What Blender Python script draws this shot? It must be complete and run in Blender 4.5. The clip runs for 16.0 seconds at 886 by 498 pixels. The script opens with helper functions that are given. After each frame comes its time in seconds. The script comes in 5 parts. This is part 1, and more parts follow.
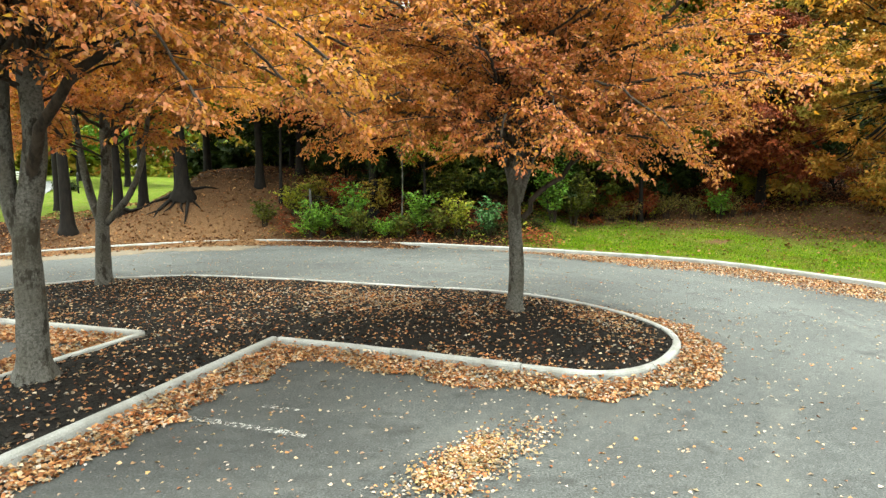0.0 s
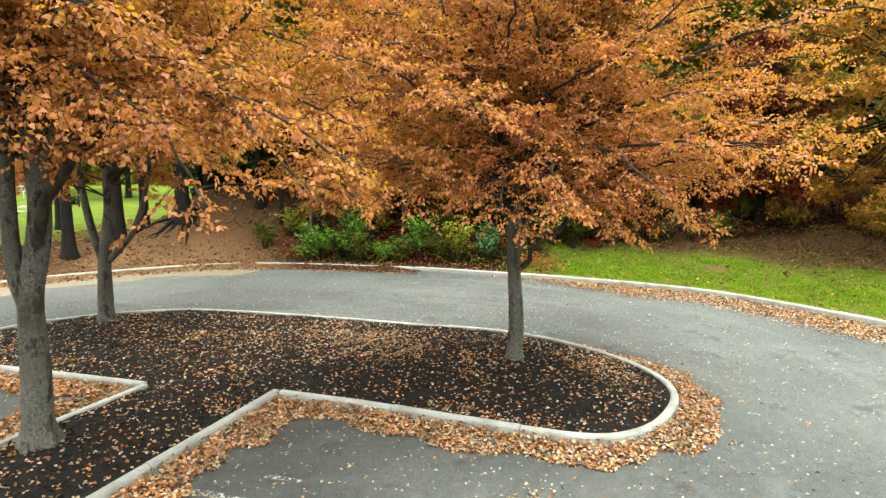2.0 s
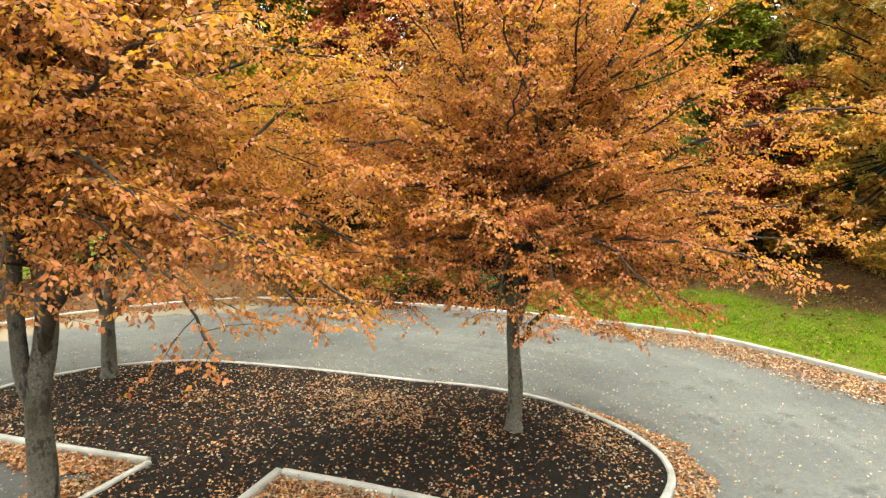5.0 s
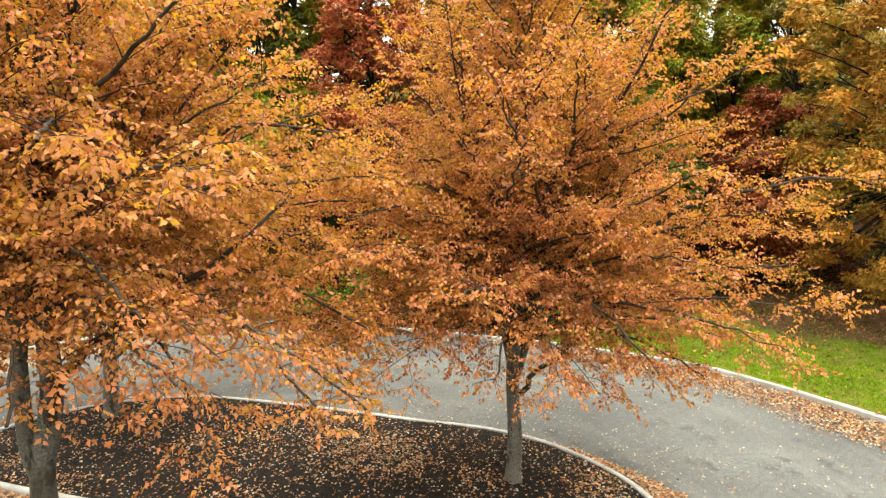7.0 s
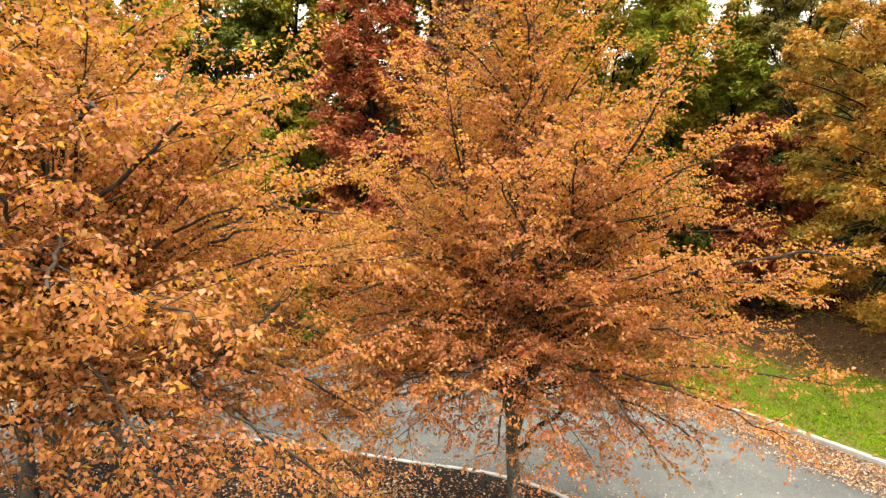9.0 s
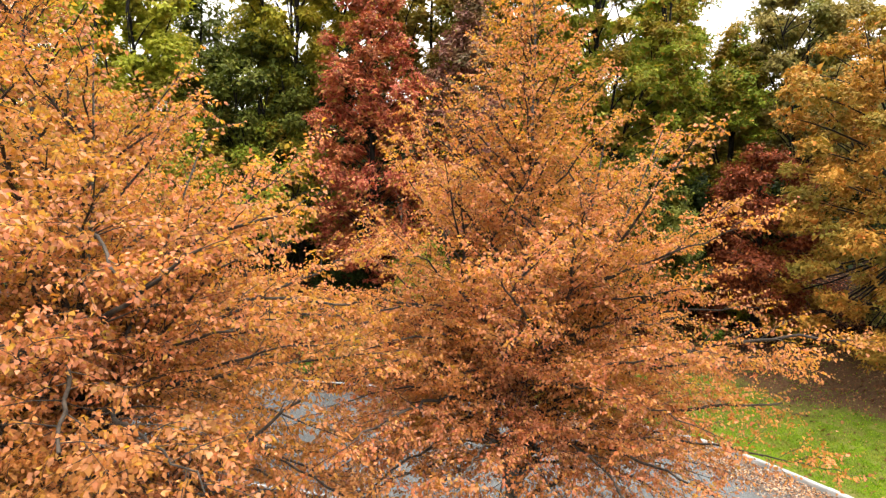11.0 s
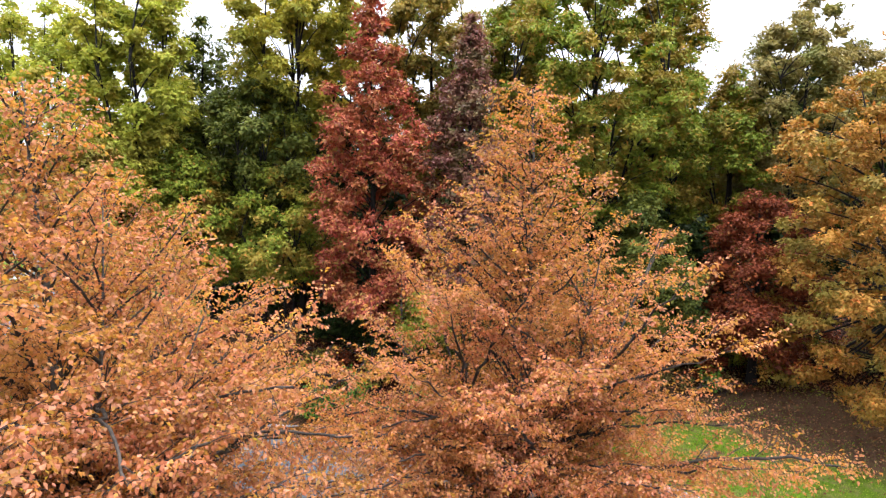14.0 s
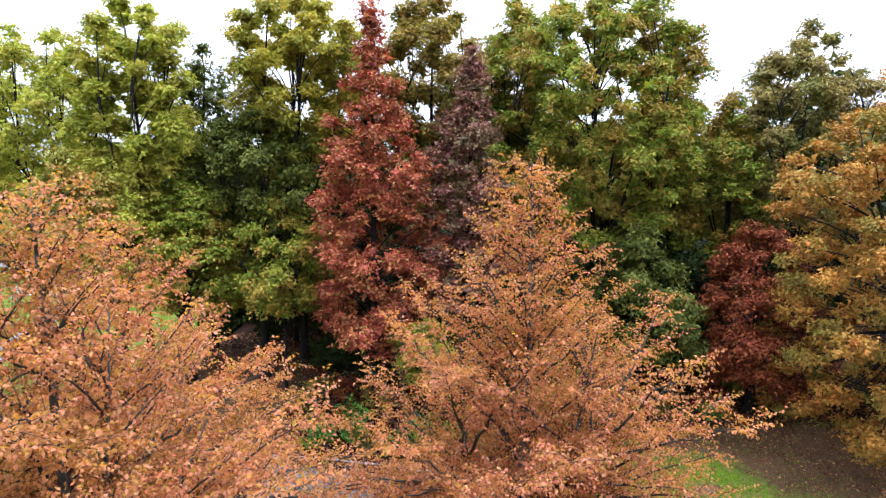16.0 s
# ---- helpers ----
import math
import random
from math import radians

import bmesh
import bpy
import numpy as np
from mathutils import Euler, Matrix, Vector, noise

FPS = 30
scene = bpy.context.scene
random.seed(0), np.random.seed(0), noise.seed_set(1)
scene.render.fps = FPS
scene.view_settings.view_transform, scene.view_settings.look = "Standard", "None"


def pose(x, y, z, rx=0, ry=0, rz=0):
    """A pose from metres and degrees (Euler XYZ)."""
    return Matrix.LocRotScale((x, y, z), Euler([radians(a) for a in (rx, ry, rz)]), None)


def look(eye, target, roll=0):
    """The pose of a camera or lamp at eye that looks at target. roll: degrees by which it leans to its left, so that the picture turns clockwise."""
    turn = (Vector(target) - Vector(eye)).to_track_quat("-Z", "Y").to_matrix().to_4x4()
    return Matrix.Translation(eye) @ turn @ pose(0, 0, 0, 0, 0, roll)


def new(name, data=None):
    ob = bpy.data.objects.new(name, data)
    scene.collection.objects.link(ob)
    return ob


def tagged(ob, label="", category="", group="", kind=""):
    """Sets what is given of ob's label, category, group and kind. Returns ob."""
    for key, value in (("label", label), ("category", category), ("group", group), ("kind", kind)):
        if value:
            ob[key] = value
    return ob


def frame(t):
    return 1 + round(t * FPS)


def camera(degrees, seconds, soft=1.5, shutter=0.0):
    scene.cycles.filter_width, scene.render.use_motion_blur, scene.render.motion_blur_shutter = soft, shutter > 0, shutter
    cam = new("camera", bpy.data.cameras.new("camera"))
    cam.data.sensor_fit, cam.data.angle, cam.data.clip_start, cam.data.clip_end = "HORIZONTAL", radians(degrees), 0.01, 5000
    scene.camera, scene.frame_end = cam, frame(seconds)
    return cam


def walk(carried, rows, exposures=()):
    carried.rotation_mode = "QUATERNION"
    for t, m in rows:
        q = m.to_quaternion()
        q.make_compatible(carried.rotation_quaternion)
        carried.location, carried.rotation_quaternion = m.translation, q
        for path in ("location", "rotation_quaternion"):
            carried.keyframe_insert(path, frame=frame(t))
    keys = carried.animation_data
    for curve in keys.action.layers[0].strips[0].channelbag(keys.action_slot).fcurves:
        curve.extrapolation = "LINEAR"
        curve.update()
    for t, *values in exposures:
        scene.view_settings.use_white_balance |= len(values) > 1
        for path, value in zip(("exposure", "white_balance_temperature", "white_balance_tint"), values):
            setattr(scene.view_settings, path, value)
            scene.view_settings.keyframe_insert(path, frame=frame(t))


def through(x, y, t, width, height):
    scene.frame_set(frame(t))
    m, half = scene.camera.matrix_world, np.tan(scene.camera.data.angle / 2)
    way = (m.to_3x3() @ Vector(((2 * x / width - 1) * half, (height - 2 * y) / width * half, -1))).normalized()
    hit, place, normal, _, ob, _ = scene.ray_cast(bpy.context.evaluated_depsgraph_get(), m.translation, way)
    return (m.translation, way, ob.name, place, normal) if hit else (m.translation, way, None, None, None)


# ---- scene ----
cam = camera(68.0, 16.0, 1.35)
# a drone that rises straight up, looking slightly down
PATH = [
    (0.0, 2.423), (0.5, 2.610), (1.0, 2.796), (1.5, 2.984), (2.0, 3.171), (2.5, 3.357), (3.0, 3.543), (3.5, 3.731), (4.0, 3.921),
    (5.0, 4.308), (6.0, 4.705), (6.5, 4.912), (7.0, 5.120), (7.5, 5.333), (8.0, 5.552), (8.5, 5.780), (9.0, 6.019),
    (10.0, 6.528), (11.0, 7.064), (11.5, 7.335), (12.0, 7.595), (12.5, 7.852), (13.0, 8.107), (13.5, 8.367), (14.0, 8.638),
    (14.5, 8.919), (15.0, 9.190), (15.5, 9.450), (16.0, 9.693),
]
walk(cam, [(t, pose(0, 0.006 * t, z, 90 - 7.08, 0.11, 0)) for t, z in PATH],
     [(0.0, 1.98, 6800, -3), (3.0, 1.97, 7100, -2), (6.0, 1.94, 7700, 4), (9.0, 1.9, 7700, 9), (12.0, 1.87, 6400, 14), (14.0, 1.74, 5850, 15), (16.0, 1.62, 5450, 15)])

# ---- light: a white overcast sky with a soft sun behind the cloud ----
SUN_ELEVATION, SUN_TURN = 80, 60
world = bpy.data.worlds.new("overcast_sky")
scene.world = world
world.use_nodes = True
wn = world.node_tree.nodes
wl = world.node_tree.links
sky = wn.new("ShaderNodeTexSky")
sky.sky_type, sky.sun_disc = "NISHITA", False
sky.sun_elevation, sky.sun_rotation = radians(SUN_ELEVATION), radians(SUN_TURN)
grey = wn.new("ShaderNodeHueSaturation")
grey.inputs["Saturation"].default_value = 0.15
grey.inputs["Value"].default_value = 0.1
cloud = wn.new("ShaderNodeMix")
cloud.data_type = "RGBA"
cloud.inputs[0].default_value = 0.82
cloud.inputs[7].default_value = (1.0, 1.0, 1.0, 1)
wl.new(sky.outputs[0], grey.inputs["Color"])
wl.new(grey.outputs[0], cloud.inputs[6])
wl.new(cloud.outputs[2], wn["Background"].inputs[0])
# an overcast sky is about three times as bright overhead as at the horizon
up, lift, even = wn.new("ShaderNodeTexCoord"), wn.new("ShaderNodeSeparateXYZ"), wn.new("ShaderNodeMapRange")
wl.new(up.outputs["Generated"], lift.inputs[0])
wl.new(lift.outputs[2], even.inputs[0])
even.inputs[3].default_value, even.inputs[4].default_value = 0.38, 2.1
wl.new(even.outputs[0], wn["Background"].inputs[1])
sun = new("sun", bpy.data.lights.new("sun", "SUN"))
sun.data.energy, sun.data.angle, sun.data.color = 1.5, radians(35), (1.0, 0.96, 0.9)
sun_from = Vector((math.sin(radians(SUN_TURN)), math.cos(radians(SUN_TURN)), math.tan(radians(SUN_ELEVATION))))
sun.matrix_world = look(sun_from * 40, (0, 0, 0))


# ---- materials ----
def material(name, rough=0.7, spec=0.3):
    m = bpy.data.materials.new(name)
    m.use_nodes = True
    n, l = m.node_tree.nodes, m.node_tree.links
    b = n["Principled BSDF"]
    b.inputs["Roughness"].default_value = rough
    b.inputs["Specular IOR Level"].default_value = spec
    return m, n, l, b


def ramp(n, l, source, stops):
    r = n.new("ShaderNodeValToRGB")
    r.color_ramp.elements[0].position, r.color_ramp.elements[0].color = stops[0][0], (*stops[0][1], 1)
    r.color_ramp.elements[1].position, r.color_ramp.elements[1].color = stops[-1][0], (*stops[-1][1], 1)
    for p, c in stops[1:-1]:
        r.color_ramp.elements.new(p).color = (*c, 1)
    l.new(source, r.inputs[0])
    return r.outputs[0]


def noise_of(n, l, scale, detail=4, rough=0.6, stretch=(1, 1, 1)):
    co, mp, tx = n.new("ShaderNodeNewGeometry"), n.new("ShaderNodeMapping"), n.new("ShaderNodeTexNoise")
    mp.inputs["Scale"].default_value = stretch
    l.new(co.outputs["Position"], mp.inputs[0])
    l.new(mp.outputs[0], tx.inputs["Vector"])
    tx.inputs["Scale"].default_value, tx.inputs["Detail"].default_value, tx.inputs["Roughness"].default_value = scale, detail, rough
    return tx.outputs[0]


def blend(n, l, factor, a, b, mode="MIX"):
    x = n.new("ShaderNodeMix")
    x.data_type, x.blend_type = "RGBA", mode
    for sock, v in ((0, factor), (6, a), (7, b)):
        if isinstance(v, (int, float)):
            x.inputs[sock].default_value = v
        elif isinstance(v, tuple):
            x.inputs[sock].default_value = (*v, 1)
        else:
            l.new(v, x.inputs[sock])
    return x.outputs[2]


def bump(n, l, b, height, strength, distance):
    x = n.new("ShaderNodeBump")
    x.inputs["Strength"].default_value, x.inputs["Distance"].default_value = strength, distance
    l.new(height, x.inputs["Height"])
    l.new(x.outputs[0], b.inputs["Normal"])


def leaf_material(name, stops, through=0.35, warm=(1.15, 1.1, 0.6), patch=None, rough=0.45, spec=0.35, tone=1.0):
    """Leaf colours that differ from leaf to leaf; light also comes through the blade."""
    m, n, l, b = material(name, rough, spec)
    island = n.new("ShaderNodeNewGeometry").outputs["Random Per Island"]
    colour = ramp(n, l, island, stops)
    if patch:
        colour = blend(n, l, ramp(n, l, noise_of(n, l, patch[1], 2), [(0.48, (0, 0, 0)), (0.62, (1, 1, 1))]), colour, blend(n, l, 0.6, colour, patch[0]))
    fine = ramp(n, l, noise_of(n, l, 18, 3), [(0.3, (0.40 * tone,) * 3), (0.7, (0.65 * tone,) * 3)])
    colour = blend(n, l, 1.0, colour, fine, "MULTIPLY")
    colour = blend(n, l, 1.0, colour, ramp(n, l, noise_of(n, l, 2.4, 3), [(0.33, (0.72, 0.78, 0.8)), (0.66, (1.28, 1.2, 1.2))]), "MULTIPLY")
    l.new(colour, b.inputs["Base Color"])
    tr, mix, out = n.new("ShaderNodeBsdfTranslucent"), n.new("ShaderNodeMixShader"), n["Material Output"]
    l.new(blend(n, l, 1.0, colour, warm, "MULTIPLY"), tr.inputs[0])
    mix.inputs[0].default_value = through
    l.new(b.outputs[0], mix.inputs[1])
    l.new(tr.outputs[0], mix.inputs[2])
    l.new(mix.outputs[0], out.inputs[0])
    return m


def bark_material(name, dark, light, scale=9, moss=None):
    m, n, l, b = material(name, 0.85, 0.2)
    streak = noise_of(n, l, scale, 5, 0.65, (1, 1, 0.3))
    broad = noise_of(n, l, 2.2, 3)
    colour = blend(n, l, ramp(n, l, streak, [(0.35, (0, 0, 0)), (0.62, (1, 1, 1))]), dark, light)
    colour = blend(n, l, ramp(n, l, broad, [(0.4, (0, 0, 0)), (0.7, (0.5, 0.5, 0.5))]), colour, tuple(0.5 * v for v in dark))
    if moss:
        colour = blend(n, l, ramp(n, l, noise_of(n, l, 3.5, 4), [(0.5, (0, 0, 0)), (0.7, (0.7, 0.7, 0.7))]), colour, moss)
    l.new(colour, b.inputs["Base Color"])
    bump(n, l, b, streak, 0.7, 0.02)
    return m


ORANGE = leaf_material("orange_autumn_leaf", [(0.0, (0.45, 0.115, 0.05)), (0.15, (0.67, 0.21, 0.10)), (0.45, (0.84, 0.30, 0.16)), (0.75, (0.92, 0.39, 0.24)),
                       (0.9, (0.88, 0.45, 0.12)), (1.0, (0.84, 0.20, 0.11))], 0.5, (1.03, 1.36, 0.28), ((0.84, 0.34, 0.10), 0.8), 0.5, 0.18, 0.98)
GOLD = leaf_material("golden_orange_leaf", [(0.0, (0.45, 0.13, 0.05)), (0.2, (0.68, 0.225, 0.10)), (0.5, (0.85, 0.315, 0.165)), (0.8, (0.92, 0.41, 0.24)),
                     (0.92, (0.86, 0.46, 0.10)), (1.0, (0.86, 0.22, 0.12))], 0.5, (1.03, 1.36, 0.28), ((0.84, 0.37, 0.12), 0.5), 0.5, 0.18, 1.0)
GREENS = {
    "lime": leaf_material("yellow_green_oak_leaf", [(0, (0.377, 0.441, 0.044)), (0.4, (0.545, 0.595, 0.063)), (0.8, (0.692, 0.718, 0.087)), (1, (0.670, 0.534, 0.068))], 0.40, (1.1, 1.1, 0.6), ((0.50, 0.40, 0.06), 0.7), 0.62, 0.12),
    # green taken down to near black: the wood's inner shade is in this colour
    "deep": leaf_material("shade_dark_green_leaf", [(0, (0.022, 0.040, 0.007)), (0.5, (0.030, 0.054, 0.009)), (0.9, (0.045, 0.070, 0.012)), (1, (0.066, 0.066, 0.012))], 0.12, (1.1, 1.2, 0.6), None, 0.62, 0.1),
    # deep green, lowered further for the shade under overhanging crowns
    "forest": leaf_material("shade_deep_green_oak_leaf", [(0, (0.071, 0.097, 0.014)), (0.5, (0.110, 0.140, 0.018)), (0.88, (0.168, 0.194, 0.026)), (1, (0.247, 0.182, 0.029))], 0.22, (1.1, 1.15, 0.6), ((0.24, 0.26, 0.04), 0.8), 0.62, 0.12),
    "oak": leaf_material("green_oak_leaf", [(0, (0.206, 0.274, 0.028)), (0.45, (0.315, 0.392, 0.038)), (0.85, (0.469, 0.526, 0.055)), (0.93, (0.594, 0.421, 0.060)), (1, (0.708, 0.304, 0.060))], 0.30, (1.1, 1.15, 0.6), ((0.52, 0.26, 0.05), 0.6), 0.62, 0.12),
    "gold": leaf_material("yellow_olive_leaf", [(0, (0.440, 0.407, 0.044)), (0.5, (0.616, 0.550, 0.057)), (0.85, (0.770, 0.660, 0.077)), (1, (0.726, 0.484, 0.066))], 0.40, (1.1, 1.05, 0.6), ((0.20, 0.30, 0.04), 0.6), 0.62, 0.12),
    "bronze": leaf_material("bronze_olive_leaf", [(0, (0.262, 0.212, 0.042)), (0.5, (0.415, 0.328, 0.060)), (0.85, (0.546, 0.381, 0.074)), (1, (0.590, 0.285, 0.065))], 0.36, (1.1, 1.05, 0.6), ((0.22, 0.28, 0.05), 0.7), 0.62, 0.12),
    "amber": leaf_material("amber_green_leaf", [(0, (0.34, 0.22, 0.04)), (0.5, (0.50, 0.34, 0.06)), (0.85, (0.46, 0.44, 0.07)), (1, (0.60, 0.28, 0.06))], 0.22, (1.1, 1.05, 0.6), ((0.28, 0.36, 0.05), 0.8), 0.62, 0.12),
    "red": leaf_material("crimson_leaf", [(0, (0.317, 0.058, 0.033)), (0.35, (0.533, 0.105, 0.055)), (0.65, (0.710, 0.189, 0.093)), (0.85, (0.787, 0.308, 0.093)), (1, (0.533, 0.406, 0.084))], 0.30, (1.2, 0.9, 0.8), ((0.42, 0.15, 0.04), 0.8), 0.55, 0.22),
    "plum": leaf_material("plum_brown_leaf", [(0, (0.222, 0.074, 0.056)), (0.5, (0.364, 0.139, 0.103)), (0.8, (0.464, 0.218, 0.156)), (0.9, (0.303, 0.267, 0.082)), (1, (0.485, 0.168, 0.075))], 0.26, (1.1, 1.0, 0.8), ((0.26, 0.24, 0.08), 0.8), 0.55, 0.22),
    "russet": leaf_material("russet_olive_leaf", [(0, (0.390, 0.176, 0.027)), (0.4, (0.573, 0.297, 0.047)), (0.75, (0.711, 0.395, 0.076)), (0.9, (0.803, 0.241, 0.047)), (1, (0.482, 0.416, 0.066))], 0.30, (1.1, 1.0, 0.6), ((0.26, 0.30, 0.05), 0.55), 0.62, 0.12),
    "brown": leaf_material("brown_olive_leaf", [(0, (0.253, 0.209, 0.055)), (0.5, (0.374, 0.308, 0.088)), (0.85, (0.484, 0.374, 0.121)), (1, (0.440, 0.396, 0.088))], 0.32, (1.1, 1.0, 0.7), ((0.22, 0.27, 0.05), 0.5), 0.62, 0.12),
    "maroon": leaf_material("dark_russet_understory_leaf", [(0, (0.185, 0.044, 0.018)), (0.5, (0.313, 0.076, 0.029)), (0.85, (0.469, 0.116, 0.038)), (1, (0.425, 0.189, 0.044))], 0.20, (1.1, 1.0, 0.7), None, 0.62, 0.12),
    "fresh": leaf_material("fresh_green_shrub_leaf", [(0, (0.10, 0.25, 0.022)), (0.5, (0.18, 0.40, 0.034)), (1, (0.32, 0.55, 0.05))], 0.23, (1.1, 1.15, 0.6), None, 0.5, 0.3),
    "teal": leaf_material("blue_green_shrub_leaf", [(0, (0.05, 0.17, 0.05)), (0.5, (0.09, 0.26, 0.07)), (1, (0.16, 0.36, 0.10))], 0.18, (1.1, 1.15, 0.6), None, 0.5, 0.3),
    "lemon": leaf_material("yellow_green_shrub_leaf", [(0, (0.26, 0.32, 0.025)), (0.5, (0.38, 0.43, 0.036)), (1, (0.50, 0.46, 0.045))], 0.24, (1.1, 1.1, 0.6), None, 0.55, 0.2),
}


def grey_bark():
    m, n, l, b = material("smooth_grey_bark", 0.85, 0.2)
    grain, scar, broad = noise_of(n, l, 34, 5, 0.7), noise_of(n, l, 7, 5, 0.65, (1, 1, 0.55)), noise_of(n, l, 1.8, 4)
    colour = ramp(n, l, grain, [(0.32, (0.035, 0.033, 0.029)), (0.66, (0.15, 0.146, 0.132))])
    colour = blend(n, l, ramp(n, l, scar, [(0.53, (0, 0, 0)), (0.60, (0.9, 0.9, 0.9))]), colour, (0.018, 0.015, 0.011))
    colour = blend(n, l, ramp(n, l, broad, [(0.42, (0, 0, 0)), (0.65, (0.6, 0.6, 0.6))]), colour, (0.055, 0.05, 0.037))
    l.new(colour, b.inputs["Base Color"])
    bump(n, l, b, scar, 1.0, 0.03)
    return m


BARK = grey_bark()
LIMB = bark_material("grey_brown_limb_bark", (0.016, 0.012, 0.009), (0.062, 0.048, 0.036), 11)
# bark darkened to near black, so the wood's shade is in its colour
SHADEBARK = bark_material("shade_dark_wood_bark", (0.004, 0.003, 0.0025), (0.014, 0.011, 0.0085), 12)


def asphalt_material():
    m, n, l, b = material("weathered_grey_asphalt", 0.72, 0.42)
    grain = noise_of(n, l, 55, 4, 0.8)
    clot = noise_of(n, l, 9, 5, 0.75)
    broad = noise_of(n, l, 0.28, 5, 0.62)
    place, off, split = n.new("ShaderNodeNewGeometry"), n.new("ShaderNodeVectorMath"), n.new("ShaderNodeSeparateXYZ")
    off.inputs[1].default_value = (2.5, -9.0, 0)
    l.new(place.outputs["Position"], off.inputs[0])
    l.new(off.outputs[0], split.inputs[0])
    far, turn, ring = n.new("ShaderNodeVectorMath"), n.new("ShaderNodeMath"), n.new("ShaderNodeCombineXYZ")
    far.operation, turn.operation = "LENGTH", "ARCTAN2"
    l.new(off.outputs[0], far.inputs[0])
    l.new(split.outputs[1], turn.inputs[0])
    l.new(split.outputs[0], turn.inputs[1])
    l.new(far.outputs["Value"], ring.inputs[0])
    l.new(turn.outputs[0], ring.inputs[1])
    swirl = n.new("ShaderNodeTexNoise")
    l.new(ring.outputs[0], swirl.inputs["Vector"])
    swirl.inputs["Scale"].default_value, swirl.inputs["Detail"].default_value, swirl.inputs["Roughness"].default_value = 1.3, 6, 0.62
    sweep = swirl.outputs[0]
    spot = noise_of(n, l, 1.15, 6, 0.68)
    colour = ramp(n, l, grain, [(0.34, (0.030, 0.035, 0.037)), (0.5, (0.145, 0.162, 0.165)), (0.64, (0.36, 0.385, 0.385))])
    colour = blend(n, l, 1.0, colour, ramp(n, l, clot, [(0.3, (0.66, 0.67, 0.68)), (0.7, (1.34, 1.33, 1.32))]), "MULTIPLY")
    colour = blend(n, l, 1.0, colour, ramp(n, l, broad, [(0.35, (0.62, 0.63, 0.64)), (0.52, (0.95, 0.95, 0.95)), (0.68, (1.25, 1.25, 1.23))]), "MULTIPLY")
    colour = blend(n, l, ramp(n, l, sweep, [(0.52, (0, 0, 0)), (0.72, (0.42, 0.42, 0.42))]), colour, (0.36, 0.375, 0.36))
    colour = blend(n, l, ramp(n, l, spot, [(0.57, (0, 0, 0)), (0.68, (0.75, 0.75, 0.75))]), colour, (0.045, 0.049, 0.052))
    # the asphalt is darker towards the near left, with an uneven diagonal edge
    where, xyz = n.new("ShaderNodeNewGeometry"), n.new("ShaderNodeSeparateXYZ")
    l.new(where.outputs["Position"], xyz.inputs[0])
    bay = n.new("ShaderNodeMath")
    bay.operation = "MULTIPLY_ADD"
    bay.inputs[1].default_value = 2.2
    l.new(broad, bay.inputs[0])
    tilt = n.new("ShaderNodeMath")
    tilt.operation = "MULTIPLY_ADD"
    tilt.inputs[1].default_value = 0.9
    l.new(xyz.outputs[0], tilt.inputs[0])
    l.new(xyz.outputs[1], tilt.inputs[2])
    l.new(tilt.outputs[0], bay.inputs[2])
    fade = n.new("ShaderNodeMapRange")
    fade.inputs[1].default_value, fade.inputs[2].default_value, fade.inputs[3].default_value, fade.inputs[4].default_value = 6.0, 10.0, 0.27, 0.40
    l.new(bay.outputs[0], fade.inputs[0])
    colour = blend(n, l, 1.0, colour, fade.outputs[0], "MULTIPLY")
    l.new(colour, b.inputs["Base Color"])
    bump(n, l, b, grain, 0.8, 0.012)
    return m


def concrete_material():
    m, n, l, b = material("pale_kerb_concrete", 0.85, 0.25)
    grain, broad, tint = noise_of(n, l, 70, 4, 0.7), noise_of(n, l, 2.5, 5, 0.65), n.new("ShaderNodeObjectInfo").outputs["Random"]
    colour = ramp(n, l, grain, [(0.3, (0.36, 0.36, 0.34)), (0.7, (0.64, 0.64, 0.61))])
    colour = blend(n, l, ramp(n, l, broad, [(0.42, (0, 0, 0)), (0.7, (0.7, 0.7, 0.7))]), colour, (0.26, 0.25, 0.22))
    colour = blend(n, l, 1.0, colour, ramp(n, l, tint, [(0, (0.56, 0.575, 0.59)), (1, (0.68, 0.70, 0.72))]), "MULTIPLY")
    l.new(colour, b.inputs["Base Color"])
    bump(n, l, b, grain, 0.4, 0.006)
    return m


def mulch_material(name):
    m, n, l, b = material(name, 0.9, 0.15)
    chip, broad = noise_of(n, l, 45, 4, 0.75), noise_of(n, l, 1.2, 4)
    colour = ramp(n, l, chip, [(0.35, (0.00385, 0.003575, 0.0033)), (0.55, (0.0143, 0.01265, 0.01155)), (0.75, (0.04125, 0.0352, 0.0308))])
    colour = blend(n, l, ramp(n, l, broad, [(0.5, (0, 0, 0)), (0.75, (0.4, 0.4, 0.4))]), colour, (0.0275, 0.02, 0.0143))
    l.new(colour, b.inputs["Base Color"])
    bump(n, l, b, chip, 1.0, 0.03)
    return m


